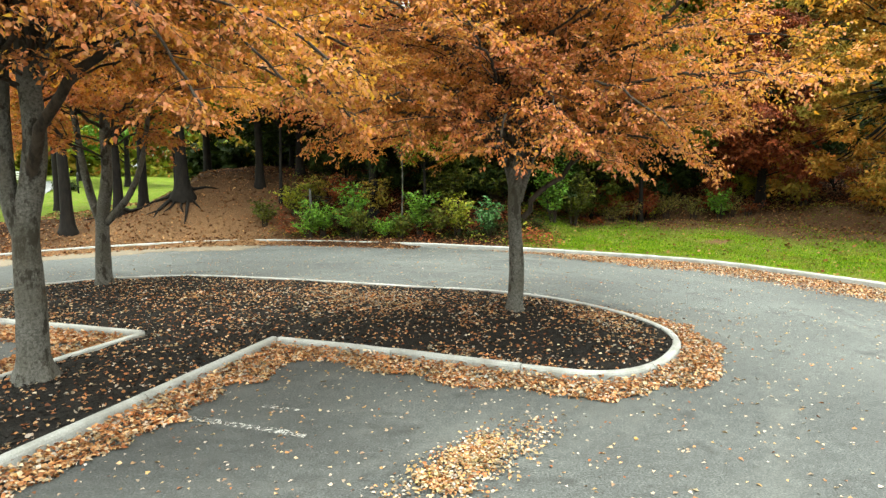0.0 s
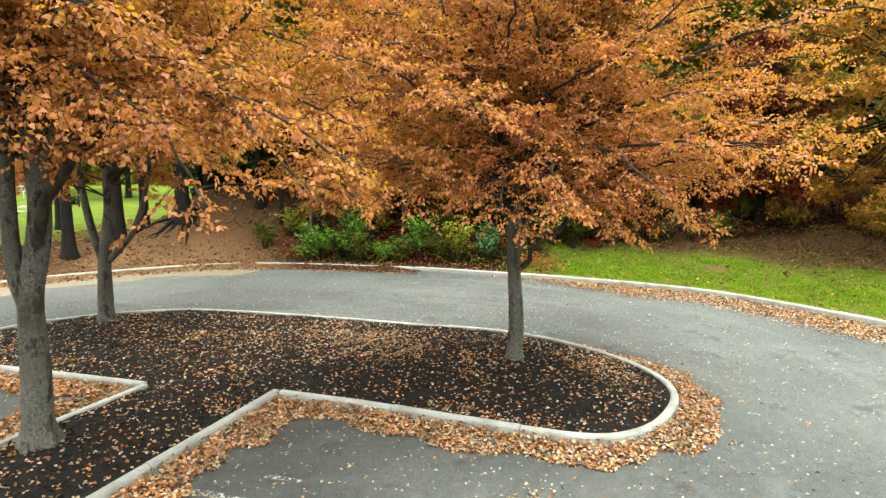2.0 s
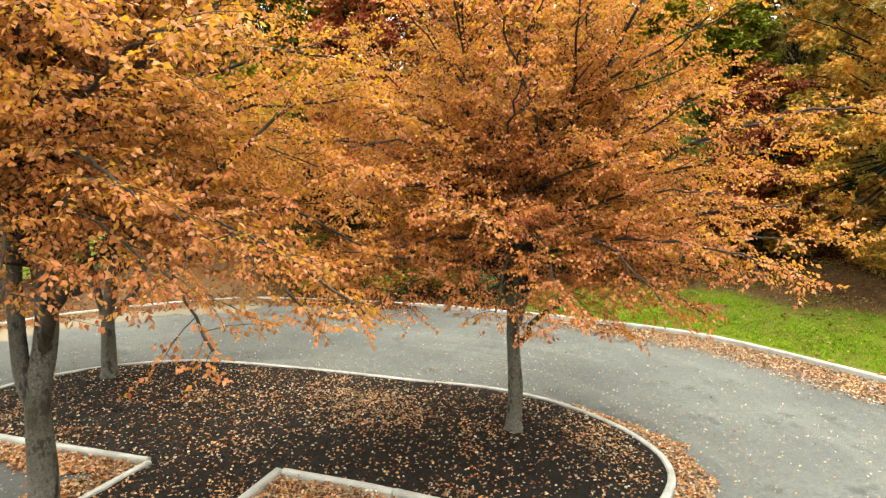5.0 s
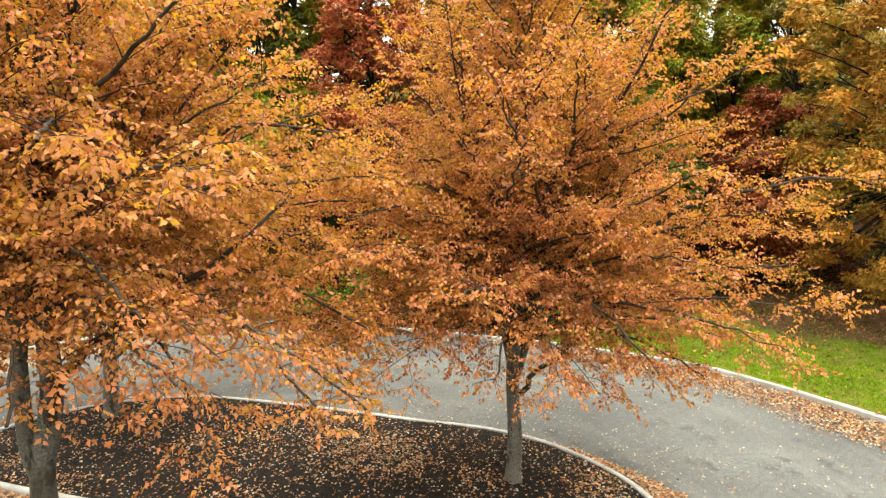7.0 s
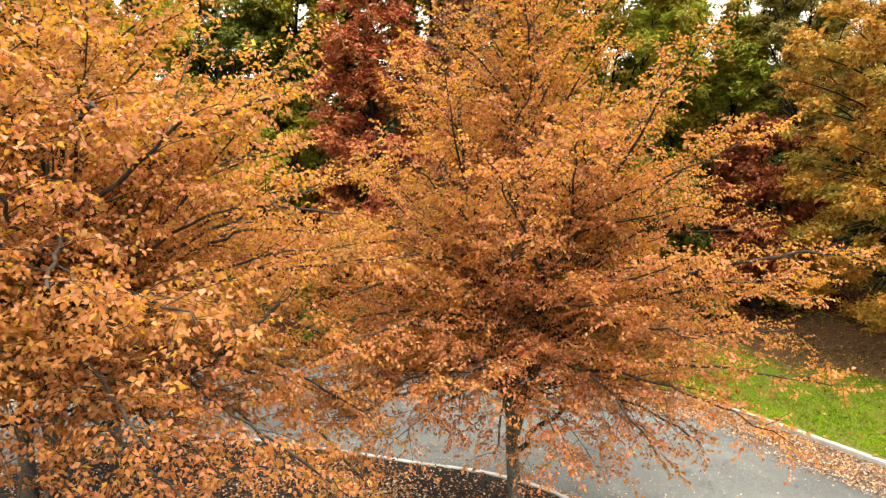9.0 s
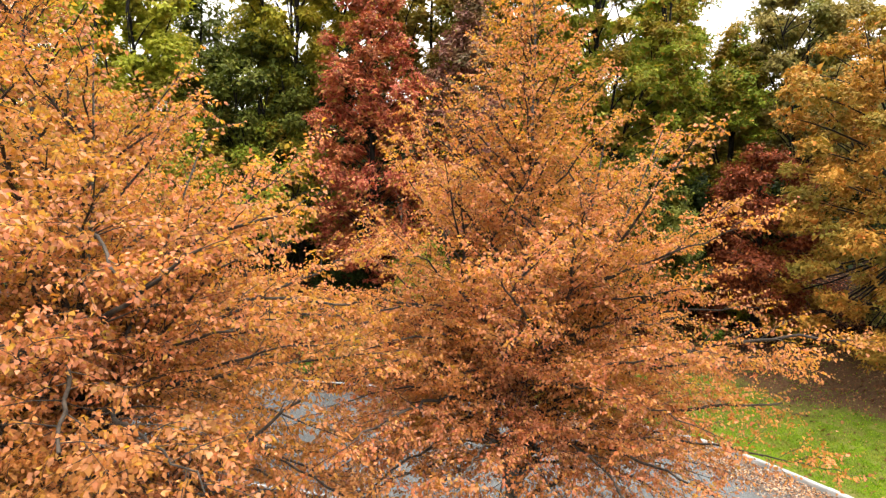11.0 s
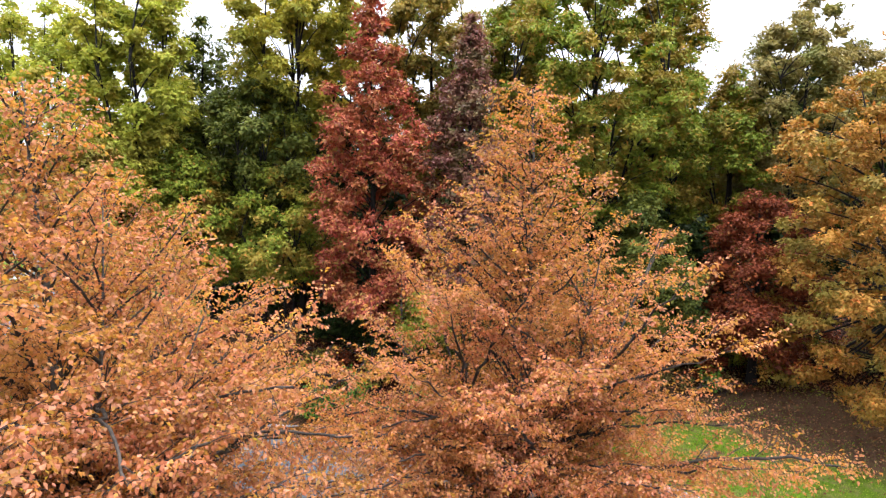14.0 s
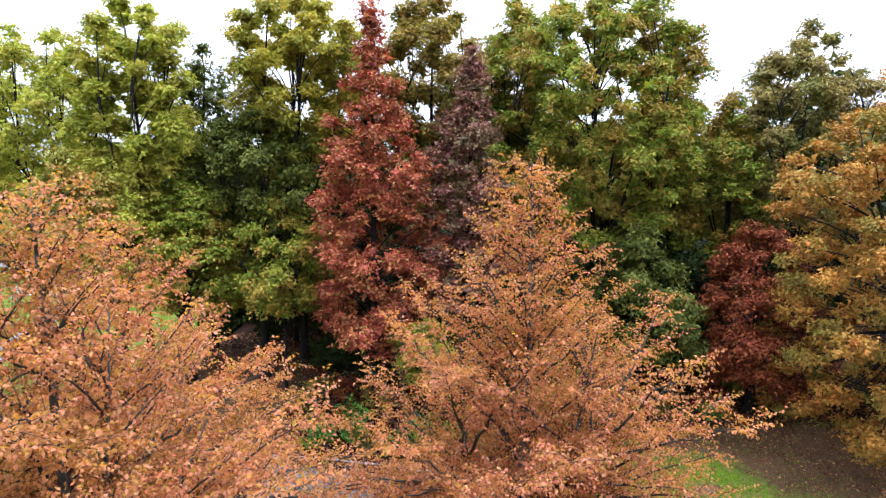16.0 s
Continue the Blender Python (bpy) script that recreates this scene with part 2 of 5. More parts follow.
def ground_material():
    """Grass where the 'grass' attribute is high, else soil under leaf litter."""
    m, n, l, b = material("lawn_soil_and_leaf_litter", 0.95, 0.1)
    at = n.new("ShaderNodeAttribute")
    at.attribute_name = "grass"
    soil_at = n.new("ShaderNodeAttribute")
    soil_at.attribute_name = "soil"
    fine, mid, broad = noise_of(n, l, 22, 5, 0.75), noise_of(n, l, 3, 5, 0.65), noise_of(n, l, 0.5, 4)
    grass = ramp(n, l, fine, [(0.3, (0.085, 0.155, 0.008)), (0.55, (0.22, 0.36, 0.012)), (0.75, (0.40, 0.52, 0.022))])
    grass = blend(n, l, ramp(n, l, mid, [(0.45, (0, 0, 0)), (0.68, (0.85, 0.85, 0.85))]), grass, (0.36, 0.31, 0.10))
    # red-brown litter, darkened to carry the shade of the canopy over it
    litter = ramp(n, l, fine, [(0.3, (0.010, 0.005, 0.003)), (0.5, (0.050, 0.021, 0.011)), (0.72, (0.17, 0.075, 0.036))])
    earth = ramp(n, l, fine, [(0.3, (0.28, 0.145, 0.068)), (0.7, (0.64, 0.38, 0.20))])
    litter = blend(n, l, soil_at.outputs["Fac"], litter, earth)
    edge = n.new("ShaderNodeMath")
    edge.operation = "ADD"
    l.new(at.outputs["Fac"], edge.inputs[0])
    shift = n.new("ShaderNodeMath")
    shift.operation = "MULTIPLY_ADD"
    shift.inputs[1].default_value, shift.inputs[2].default_value = 0.9, -0.45
    l.new(mid, shift.inputs[0])
    l.new(shift.outputs[0], edge.inputs[1])
    colour = blend(n, l, ramp(n, l, edge.outputs[0], [(0.4, (0, 0, 0)), (0.62, (1, 1, 1))]), litter, grass)
    colour = blend(n, l, 1.0, colour, ramp(n, l, broad, [(0.3, (0.30, 0.30, 0.30)), (0.7, (0.44, 0.44, 0.44))]), "MULTIPLY")
    l.new(colour, b.inputs["Base Color"])
    bump(n, l, b, fine, 0.9, 0.05)
    return m


ASPHALT, CONCRETE, MULCH, GROUND = asphalt_material(), concrete_material(), mulch_material("dark_shredded_mulch"), ground_material()
FALLEN = leaf_material("dry_fallen_leaf", [(0, (0.22, 0.075, 0.03)), (0.25, (0.48, 0.185, 0.065)), (0.55, (0.67, 0.32, 0.125)), (0.78, (0.80, 0.51, 0.26)), (1, (0.87, 0.72, 0.49))], 0.12, (1.1, 1, 0.7), None, 0.6, 0.25)
PALE = leaf_material("pale_leaf_underside", [(0, (0.317, 0.163, 0.0672)), (0.25, (0.475, 0.37, 0.269)), (0.6, (0.598, 0.525, 0.437)), (0.9, (0.669, 0.619, 0.554)), (1, (0.528, 0.292, 0.042))], 0.1, (1.1, 1, 0.8), None, 0.55, 0.3)
BROWN = leaf_material("brown_woodland_litter", [(0, (0.10, 0.035, 0.015)), (0.45, (0.27, 0.11, 0.042)), (0.8, (0.46, 0.22, 0.085)), (1, (0.62, 0.38, 0.17))], 0.1, (1.1, 1, 0.7), None, 0.7, 0.15)
YELLOW = leaf_material("yellow_fallen_leaf", [(0, (0.36, 0.2, 0.07)), (0.4, (0.52, 0.36, 0.17)), (0.8, (0.64, 0.53, 0.34)), (1, (0.66, 0.40, 0.08))], 0.15, (1.1, 1, 0.7), None, 0.6, 0.25)
BLADE = leaf_material("grass_blade", [(0, (0.09, 0.21, 0.005)), (0.5, (0.20, 0.42, 0.010)), (0.9, (0.38, 0.58, 0.020)), (1, (0.50, 0.46, 0.08))], 0.3, (1.1, 1.1, 0.6), ((0.40, 0.33, 0.10), 1.1), 0.6, 0.1)


# ---- mesh helpers ----
def raw_mesh(name, verts, faces, smooth=False):
    """A mesh out of arrays: verts (n, 3), faces (m, 4) or (m, 3)."""
    me = bpy.data.meshes.new(name)
    verts, faces = np.asarray(verts, np.float32), np.asarray(faces, np.int32)
    k = faces.shape[1]
    me.vertices.add(len(verts))
    me.vertices.foreach_set("co", verts.ravel())
    me.loops.add(faces.size)
    me.loops.foreach_set("vertex_index", faces.ravel())
    me.polygons.add(len(faces))
    me.polygons.foreach_set("loop_start", np.arange(0, faces.size, k, dtype=np.int32))
    me.polygons.foreach_set("loop_total", np.full(len(faces), k, np.int32))
    if smooth:
        me.polygons.foreach_set("use_smooth", np.ones(len(faces), bool))
    me.update()
    me.validate()
    return me


def part(name, data, mat, parent=None, label=""):
    if isinstance(data, bmesh.types.BMesh):
        me = bpy.data.meshes.new(name)
        data.to_mesh(me)
        data.free()
        data = me
    if mat and not data.materials:
        data.materials.append(mat)
    ob = new(name, data)
    ob.parent = parent
    if label:
        ob["label"] = label
    return ob


class Tubes:
    """Collects round branches into one mesh."""

    def __init__(self):
        self.v, self.f, self.n = [], [], 0

    def add(self, pts, radii, sides=6):
        pts, radii = np.asarray(pts, float), np.asarray(radii, float)
        d = np.gradient(pts, axis=0)
        d /= np.linalg.norm(d, axis=1)[:, None] + 1e-9
        ref = np.array([0.0, 0, 1]) if abs(d[0, 2]) < 0.8 else np.array([0.0, 1, 0])
        a = np.cross(d, ref)
        a /= np.linalg.norm(a, axis=1)[:, None] + 1e-9
        b = np.cross(d, a)
        ang = np.arange(sides) * 2 * math.pi / sides
        ring = pts[:, None, :] + radii[:, None, None] * (np.cos(ang)[None, :, None] * a[:, None, :] + np.sin(ang)[None, :, None] * b[:, None, :])
        k = len(pts)
        i, j = np.meshgrid(np.arange(k - 1), np.arange(sides), indexing="ij")
        q = np.stack([i * sides + j, i * sides + (j + 1) % sides, (i + 1) * sides + (j + 1) % sides, (i + 1) * sides + j], -1).reshape(-1, 4)
        self.v.append(ring.reshape(-1, 3))
        self.f.append(q + self.n)
        self.n += k * sides

    def mesh(self, name):
        return raw_mesh(name, np.concatenate(self.v), np.concatenate(self.f), True)


def unit(a):
    return a / (np.linalg.norm(a, axis=-1, keepdims=True) + 1e-9)


def leaves(name, p, axis, normal, size, width=0.62, fold=0.16, fine=True):
    """One mesh of leaf blades: base p, pointing along axis, facing normal."""
    axis = unit(axis)
    side = unit(np.cross(normal, axis))
    normal = np.cross(axis, side)
    s = size[:, None]
    n = len(p)
    if fine == "far":
        w = width * 0.5 * s
        v = np.stack([p + side * w, p - side * w * 0.8 + axis * s * 0.2, p + axis * s - normal * s * fold], 1).reshape(-1, 3)
        f = np.arange(3 * n).reshape(-1, 3)
    elif fine:
        w, u = width * 0.5 * s, fold * s
        v = np.stack([p, p + axis * s * 0.32 + side * w + normal * u * 0.8, p + axis * s * 0.7 + side * w * 0.72 + normal * u * 0.5, p + axis * s - normal * u * 0.6,
                      p + axis * s * 0.7 - side * w * 0.72 + normal * u * 0.5, p + axis * s * 0.32 - side * w + normal * u * 0.8], 1).reshape(-1, 3)
        b = (np.arange(n) * 6)[:, None]
        f = np.concatenate([b + np.array([0, 1, 2, 3]), b + np.array([0, 3, 4, 5])], 1).reshape(-1, 4)
    else:
        w = width * 0.5 * s
        v = np.stack([p, p + axis * s * 0.38 + side * w * 1.05 + normal * s * fold * 0.5, p + axis * s - normal * s * fold, p + axis * s * 0.42 - side * w * 1.05 + normal * s * fold * 0.5], 1).reshape(-1, 3)
        f = (np.arange(n) * 4)[:, None] + np.array([0, 1, 2, 3])
    return raw_mesh(name, v, f)


def bend(a, b, c, k):
    """k points on the curve from a to c that leaves towards b."""
    t = np.linspace(0, 1, k)[:, None]
    return (1 - t) ** 2 * np.asarray(a) + 2 * t * (1 - t) * np.asarray(b) + t ** 2 * np.asarray(c)


def spline(pts, step):
    """Catmull-Rom through pts, points about step apart."""
    p = np.asarray(pts, float)
    p = np.vstack([2 * p[0] - p[1], p, 2 * p[-1] - p[-2]])
    out = []
    for i in range(1, len(p) - 2):
        k = max(2, int(np.linalg.norm(p[i + 1] - p[i]) / step))
        t = np.linspace(0, 1, k, endpoint=False)[:, None]
        out.append(0.5 * (2 * p[i] + (p[i + 1] - p[i - 1]) * t + (2 * p[i - 1] - 5 * p[i] + 4 * p[i + 1] - p[i + 2]) * t ** 2 + (3 * p[i] - p[i - 1] - 3 * p[i + 1] + p[i + 2]) * t ** 3))
    return np.vstack(out + [p[-2:-1]])


def inside(pts, poly):
    x, y = pts[:, 0], pts[:, 1]
    c = np.zeros(len(pts), bool)
    for (x0, y0), (x1, y1) in zip(poly, np.roll(poly, -1, 0)):
        if y0 != y1:
            c ^= ((y0 > y) != (y1 > y)) & (x < (x1 - x0) * (y - y0) / (y1 - y0) + x0)
    return c


def nearest(pts, line, closed=False):
    """Distance to a polyline, and the nearest place on it."""
    best, place = np.full(len(pts), 1e9), np.zeros((len(pts), 2))
    ends = list(zip(line, np.roll(line, -1, 0)))
    for a, b in ends if closed else ends[:-1]:
        d = b - a
        t = np.clip(((pts - a) @ d) / (d @ d + 1e-12), 0, 1)
        q = a + t[:, None] * d
        e = np.linalg.norm(pts - q, axis=1)
        m = e < best
        best[m], place[m] = e[m], q[m]
    return best, place


def smooth(a, b, x):
    t = np.clip((x - a) / (b - a), 0, 1)
    return t * t * (3 - 2 * t)


def waves(x, y, scale, seed=0):
    """Cheap smooth noise, about -1 to 1."""
    r = np.random.RandomState(seed)
    z = 0
    for k in range(7):
        a, ph, f = r.uniform(0, 6.28), r.uniform(0, 6.28), scale * r.uniform(0.6, 2.4)
        z = z + np.sin((x * math.cos(a) + y * math.sin(a)) * f + ph + 1.5 * np.sin(0.37 * f * (x * math.sin(a) - y * math.cos(a)) + k)) / 7
    return z * 1.8


# ---- plan ----
OUTER = spline([(-16.94, -42.36), (-16.94, -14.0), (-16.94, -5.0), (-16.90, 0.00), (-16.66, 5.0), (-16.10, 9.53), (-14.19, 14.83), (-12.00, 17.64), (-10.48, 19.06), (-8.79, 20.17), (-6.78, 20.92), (-4.77, 20.97), (-0.68, 20.00), (1.46, 19.09), (3.59, 18.14),
                (6.24, 16.52), (7.46, 15.04), (8.44, 13.39), (9.32, 11.54), (10.48, 7.41), (11.05, 4.6), (11.44, 2.12), (11.6, -0.5), (11.65, -4.0), (11.65, -12.0), (11.65, -42.36)], 0.5)
PAVED = np.vstack([OUTER, [(11.65, -42.36), (-16.94, -42.36)]])
ISLAND_RIGHT = [(-2.28, 8.74), (-1.06, 8.30), (0.11, 7.78), (0.95, 7.43)]
ISLAND_TIP = [(1.48, 7.23), (1.85, 7.18), (2.22, 7.29), (2.59, 7.57), (2.91, 8.00), (3.16, 8.49), (3.26, 9.00), (3.21, 9.53), (2.99, 10.19), (2.55, 10.91), (1.99, 11.57), (1.38, 12.01), (0.71, 12.35),
              (-0.49, 12.73), (-1.64, 13.13), (-3.39, 13.69), (-4.55, 14.00), (-5.51, 14.13), (-6.51, 13.98), (-7.47, 13.56), (-8.21, 12.92), (-8.68, 12.18), (-8.95, 11.44), (-8.79, 10.80), (-8.15, 10.33)]
ISLAND = np.vstack([[(-9.12, -12.0)], ISLAND_RIGHT, spline(ISLAND_TIP, 0.12), [(-6.79, 9.85), (-4.30, 9.07), (-12.1, -12.0)]])


def kerb_distance(x, y):
    """How far outside the outer kerb; negative on the paving."""
    p = np.stack([np.ravel(x), np.ravel(y)], 1).astype(float)
    d, _ = nearest(p, OUTER[::2])
    return np.where(inside(p, PAVED), -d, d).reshape(np.shape(x))


def ground_height(x, y, d=None):
    x, y = np.asarray(x, float), np.asarray(y, float)
    d = kerb_distance(x, y) if d is None else d
    bank = 0.12 + 2.2 * smooth(0.2, 5.2, d) + 0.03 * np.clip(d - 5, 0, 60)
    lawn = 0.12 + 0.085 * np.clip(d, 0, 6.2) + 0.26 * np.clip(d - 6.2, 0, 8) + 0.03 * np.clip(d - 14, 0, 60)
    left = 0.12 + 0.5 * smooth(0.2, 3.5, d) + 0.022 * np.clip(d, 0, 90)
    right_w, left_w = smooth(1.0, 4.5, x - 0.12 * (y - 18)), smooth(-8.9, -11.6, x)
    z = bank * (1 - right_w) * (1 - left_w) + lawn * right_w + left * left_w
    return z + (0.05 + 0.05 * smooth(3, 8, d)) * waves(x, y, 1.6, 3) * smooth(0.3, 2, d)


def height_at(x, y):
    return float(ground_height(np.array([x]), np.array([y]))[0]) if kerb_distance(np.array([x]), np.array([y]))[0] > 0 else 0.0


# ---- ground, road, island ----
def axis_steps(lo, hi, step, far):
    core = np.arange(lo, hi + step / 2, step)
    out = [hi]
    s = step
    while out[-1] < far:
        s *= 1.35
        out.append(out[-1] + s)
    low = [lo]
    s = step
    while low[-1] > -far:
        s *= 1.35
        low.append(low[-1] - s)
    return np.concatenate([low[:0:-1], core, out[1:]])


def make_ground():
    xs, ys = axis_steps(-17, 18, 0.22, 900), axis_steps(6, 30, 0.22, 900)
    gx, gy = np.meshgrid(xs, ys)
    d = kerb_distance(gx, gy)
    out = d > 0
    cell_in = ~out[:-1, :-1] | ~out[1:, :-1] | ~out[:-1, 1:] | ~out[1:, 1:]
    near = np.zeros_like(out)
    for a, b in ((slice(None, -1), slice(None, -1)), (slice(1, None), slice(None, -1)), (slice(None, -1), slice(1, None)), (slice(1, None), slice(1, None))):
        near[a, b] |= cell_in
    snap = near & out & (d < 3)
    p = np.stack([gx[snap], gy[snap]], 1)
    _, q = nearest(p, OUTER)
    way = unit(p - q)
    p = q + way * 0.08
    gx[snap], gy[snap] = p[:, 0], p[:, 1]
    d = np.where(snap, 0.08, d)
    z = ground_height(gx, gy, np.clip(d, 0, None))
    n, m = gx.shape
    i, j = np.meshgrid(np.arange(n - 1), np.arange(m - 1), indexing="ij")
    f = np.stack([i * m + j, i * m + j + 1, (i + 1) * m + j + 1, (i + 1) * m + j], -1)[~cell_in]
    me = raw_mesh("ground", np.stack([gx, gy, z], -1).reshape(-1, 3), f, True)
    wob = 0.8 * waves(gx, gy, 1.1, 5)
    grass = smooth(1.6, 4.2, gx + wob) * (1 - smooth(6.6, 8.2, d + 0.6 * wob)) + smooth(-10.6, -11.8, gx + wob) * smooth(3.4, 4.8, d + wob)
    grass = grass * (1 - 0.66 * smooth(1.8, 5.0, d + wob) * (gx > 0))
    grass = grass * (1 - 0.9 * np.exp(-((gx - 7.7) / 0.55) ** 2 - ((gy - 18.3) / 0.35) ** 2))
    soil = 0.95 * np.exp(-((gx + 8.6 + 0.5 * wob) / 3.8) ** 4 - ((gy - 21.2) / 3.6) ** 2) + 0.8 * np.exp(-((gx - 7.7) / 0.6) ** 2 - ((gy - 18.3) / 0.4) ** 2)
    soil = soil + 0.42 * smooth(3, 5, gx) * smooth(2.2, 4.4, d + wob) * (1 - smooth(7.0, 8.2, d + 0.6 * wob))
    for nm, val in (("grass", grass), ("soil", soil)):
        me.attributes.new(nm, "FLOAT", "POINT").data.foreach_set("value", np.clip(val, 0, 1).astype(np.float32).ravel())
    tagged(part("ground", me, GROUND), "green lawn and brown leaf-covered woodland bank", "ground", kind="structure")


make_ground()


def make_road():
    xs, ys = np.arange(-40, 41, 1.0), np.arange(-60, 23, 1.0)
    gx, gy = np.meshgrid(xs, ys)
    n, m = gx.shape
    i, j = np.meshgrid(np.arange(n - 1), np.arange(m - 1), indexing="ij")
    f = np.stack([i * m + j, i * m + j + 1, (i + 1) * m + j + 1, (i + 1) * m + j], -1).reshape(-1, 4)
    c = np.stack([gx[:-1, :-1] + 0.5, gy[:-1, :-1] + 0.5], -1).reshape(-1, 2)
    d, _ = nearest(c, OUTER[::2])
    f = f[inside(c, PAVED) | (d < 1.2)]
    me = raw_mesh("road", np.stack([gx, gy, 0 * gx], -1).reshape(-1, 3), f)
    tagged(part("road", me, ASPHALT), "weathered grey asphalt car park and loop road", "road", kind="structure")


make_road()


def kerb_stone(line, wide, high, side):
    """One length of kerb along line; side 1: its body lies to the left of the line."""
    line = np.asarray(line, float)
    d = unit(np.gradient(line, axis=0))
    nrm = np.stack([-d[:, 1], d[:, 0]], 1) * side
    prof = [(0.0, -0.08), (0.004, high - 0.035), (0.016, high - 0.01), (0.04, high), (wide - 0.02, high), (wide, high - 0.015), (wide, -0.08)]
    k = len(prof)
    v = np.array([[*(line[i] + nrm[i] * a), z] for i in range(len(line)) for a, z in prof])
    f = [(i * k + j, (i + 1) * k + j, (i + 1) * k + (j + 1) % k, i * k + (j + 1) % k) for i in range(len(line) - 1) for j in range(k)]
    bm = bmesh.new()
    vs = [bm.verts.new(c) for c in v]
    for q in f:
        bm.faces.new([vs[a] for a in q])
    bm.faces.new(vs[:k])
    bm.faces.new(vs[-k:][::-1])
    bmesh.ops.recalc_face_normals(bm, faces=bm.faces)
    return bm


def kerb_run(parent, line, length, side, wide=0.112, high=0.125, gap=0.012, offset=0.0):
    line = np.asarray(line, float)
    s = np.concatenate([[0], np.cumsum(np.linalg.norm(np.diff(line, axis=0), axis=1))])
    cuts = np.linspace(0, s[-1], max(1, round(s[-1] / length)) + 1)
    r = random.Random(len(line))
    for a, b in zip(cuts[:-1], cuts[1:]):
        t = np.linspace(a + gap / 2, b - gap / 2, max(2, int((b - a) / 0.15)))
        pts = np.stack([np.interp(t, s, line[:, 0]), np.interp(t, s, line[:, 1])], 1)
        part("kerb_stone", kerb_stone(pts, wide, high + r.uniform(-0.006, 0.006), side), CONCRETE, parent)


def make_kerbs():
    island = tagged(new("island_kerb"), "pale concrete kerb round the mulched island", "kerb", kind="structure")
    kerb_run(island, [(-9.12, -12.0), (-2.262, 8.795)], 2.4, 1)
    tip = np.vstack([ISLAND_RIGHT, spline(ISLAND_TIP, 0.12)])
    kerb_run(island, np.vstack([[(-2.28, 8.74)], tip[1:]]), 1.75, 1)
    kerb_run(island, [(-8.15, 10.33), (-6.79, 9.85), (-4.30, 9.07)], 2.4, 1)
    kerb_run(island, [(-4.30, 9.07), (-12.1, -12.0)], 2.4, 1)
    kerb_run(island, [(-12.1, -12.0), (-9.12, -12.0)], 2.4, 1)
    outer = tagged(new("outer_kerb"), "pale concrete kerb along the lawn and bank", "kerb", kind="structure")
    keep = OUTER[(OUTER[:, 1] > -14)]
    kerb_run(outer, keep, 2.35, 1)


def island_height(x, y):
    p = np.stack([np.ravel(x), np.ravel(y)], 1)
    d, _ = nearest(p, ISLAND, True)
    d = np.where(inside(p, ISLAND), d, -d).reshape(np.shape(x))
    return 0.085 + 0.05 * smooth(0.1, 1.2, d) + 0.13 * np.exp(-((x - 0.9) / 1.3) ** 2 - ((y - 9.8) / 1.3) ** 2) * smooth(0.1, 0.9, d) + 0.012 * waves(x, y, 9, 8) + 0.015 * waves(x, y, 3, 9), d


def make_mulch():
    gx, gy = np.meshgrid(np.arange(-12.3, 3.5, 0.08), np.arange(-12.2, 14.4, 0.08))
    z, d = island_height(gx, gy)
    n, m = gx.shape
    ok = d > 0.015
    cell = ok[:-1, :-1] & ok[1:, :-1] & ok[:-1, 1:] & ok[1:, 1:]
    i, j = np.meshgrid(np.arange(n - 1), np.arange(m - 1), indexing="ij")
    f = np.stack([i * m + j, i * m + j + 1, (i + 1) * m + j + 1, (i + 1) * m + j], -1)[cell]
    me = raw_mesh("mulch_bed", np.stack([gx, gy, z + 0.012 * np.random.RandomState(4).rand(n, m)], -1).reshape(-1, 3), f, True)
    tagged(part("mulch_bed", me, MULCH), "bed of dark shredded mulch in the island", "mulch bed", kind="structure")


make_kerbs()
make_mulch()


# ---- trees of the island ----
def crown_radius(profile, z):
    return np.interp(z, [a for a, _ in profile], [b for _, b in profile], left=0.2, right=0.05)


def spray(rng, limb, path, radii, leaf, stretch=1.0, start=0.22, rise=0.0):
    """Side shoots, twigs and leaves along a limb; fills leaf with places."""
    s = np.concatenate([[0], np.cumsum(np.linalg.norm(np.diff(path, axis=0), axis=1))])
    total = s[-1]
    at, flip = start * total, 1
    while at < total:
        u = at / total
        p = np.array([np.interp(at, s, path[:, k]) for k in range(3)])
        q = np.array([np.interp(min(at + 0.1, total), s, path[:, k]) for k in range(3)])
        d = unit(q - p + 1e-6)
        side = unit(np.cross(d, [0, 0, 1.0]) + 1e-6) * flip
        flip = -flip
        length = (0.30 + 0.75 * (1 - u) * min(1, total / 2.5)) * rng.uniform(0.65, 1.3) * stretch
        aim = unit(d * rng.uniform(0.5, 1.0) + side * rng.uniform(0.5, 1.1) + np.array([0, 0, rng.uniform(-0.4, 0.6) + rise * rng.uniform(0.1, 0.9)]))
        tip = p + aim * length + np.array([0, 0, -0.10 * length])
        sec = bend(p, p + aim * length * 0.5 + np.array([0, 0, 0.10 * length]), tip, 4)
        r = np.interp(at, s, radii) * 0.55
        limb.add(sec, np.linspace(max(r * 0.8, 0.005), 0.002, 4), 3)
        shoots(rng, limb, sec, length, leaf)
        at += rng.uniform(0.13, 0.26)
    shoots(rng, limb, path[-3:], np.linalg.norm(path[-1] - path[-3]), leaf)


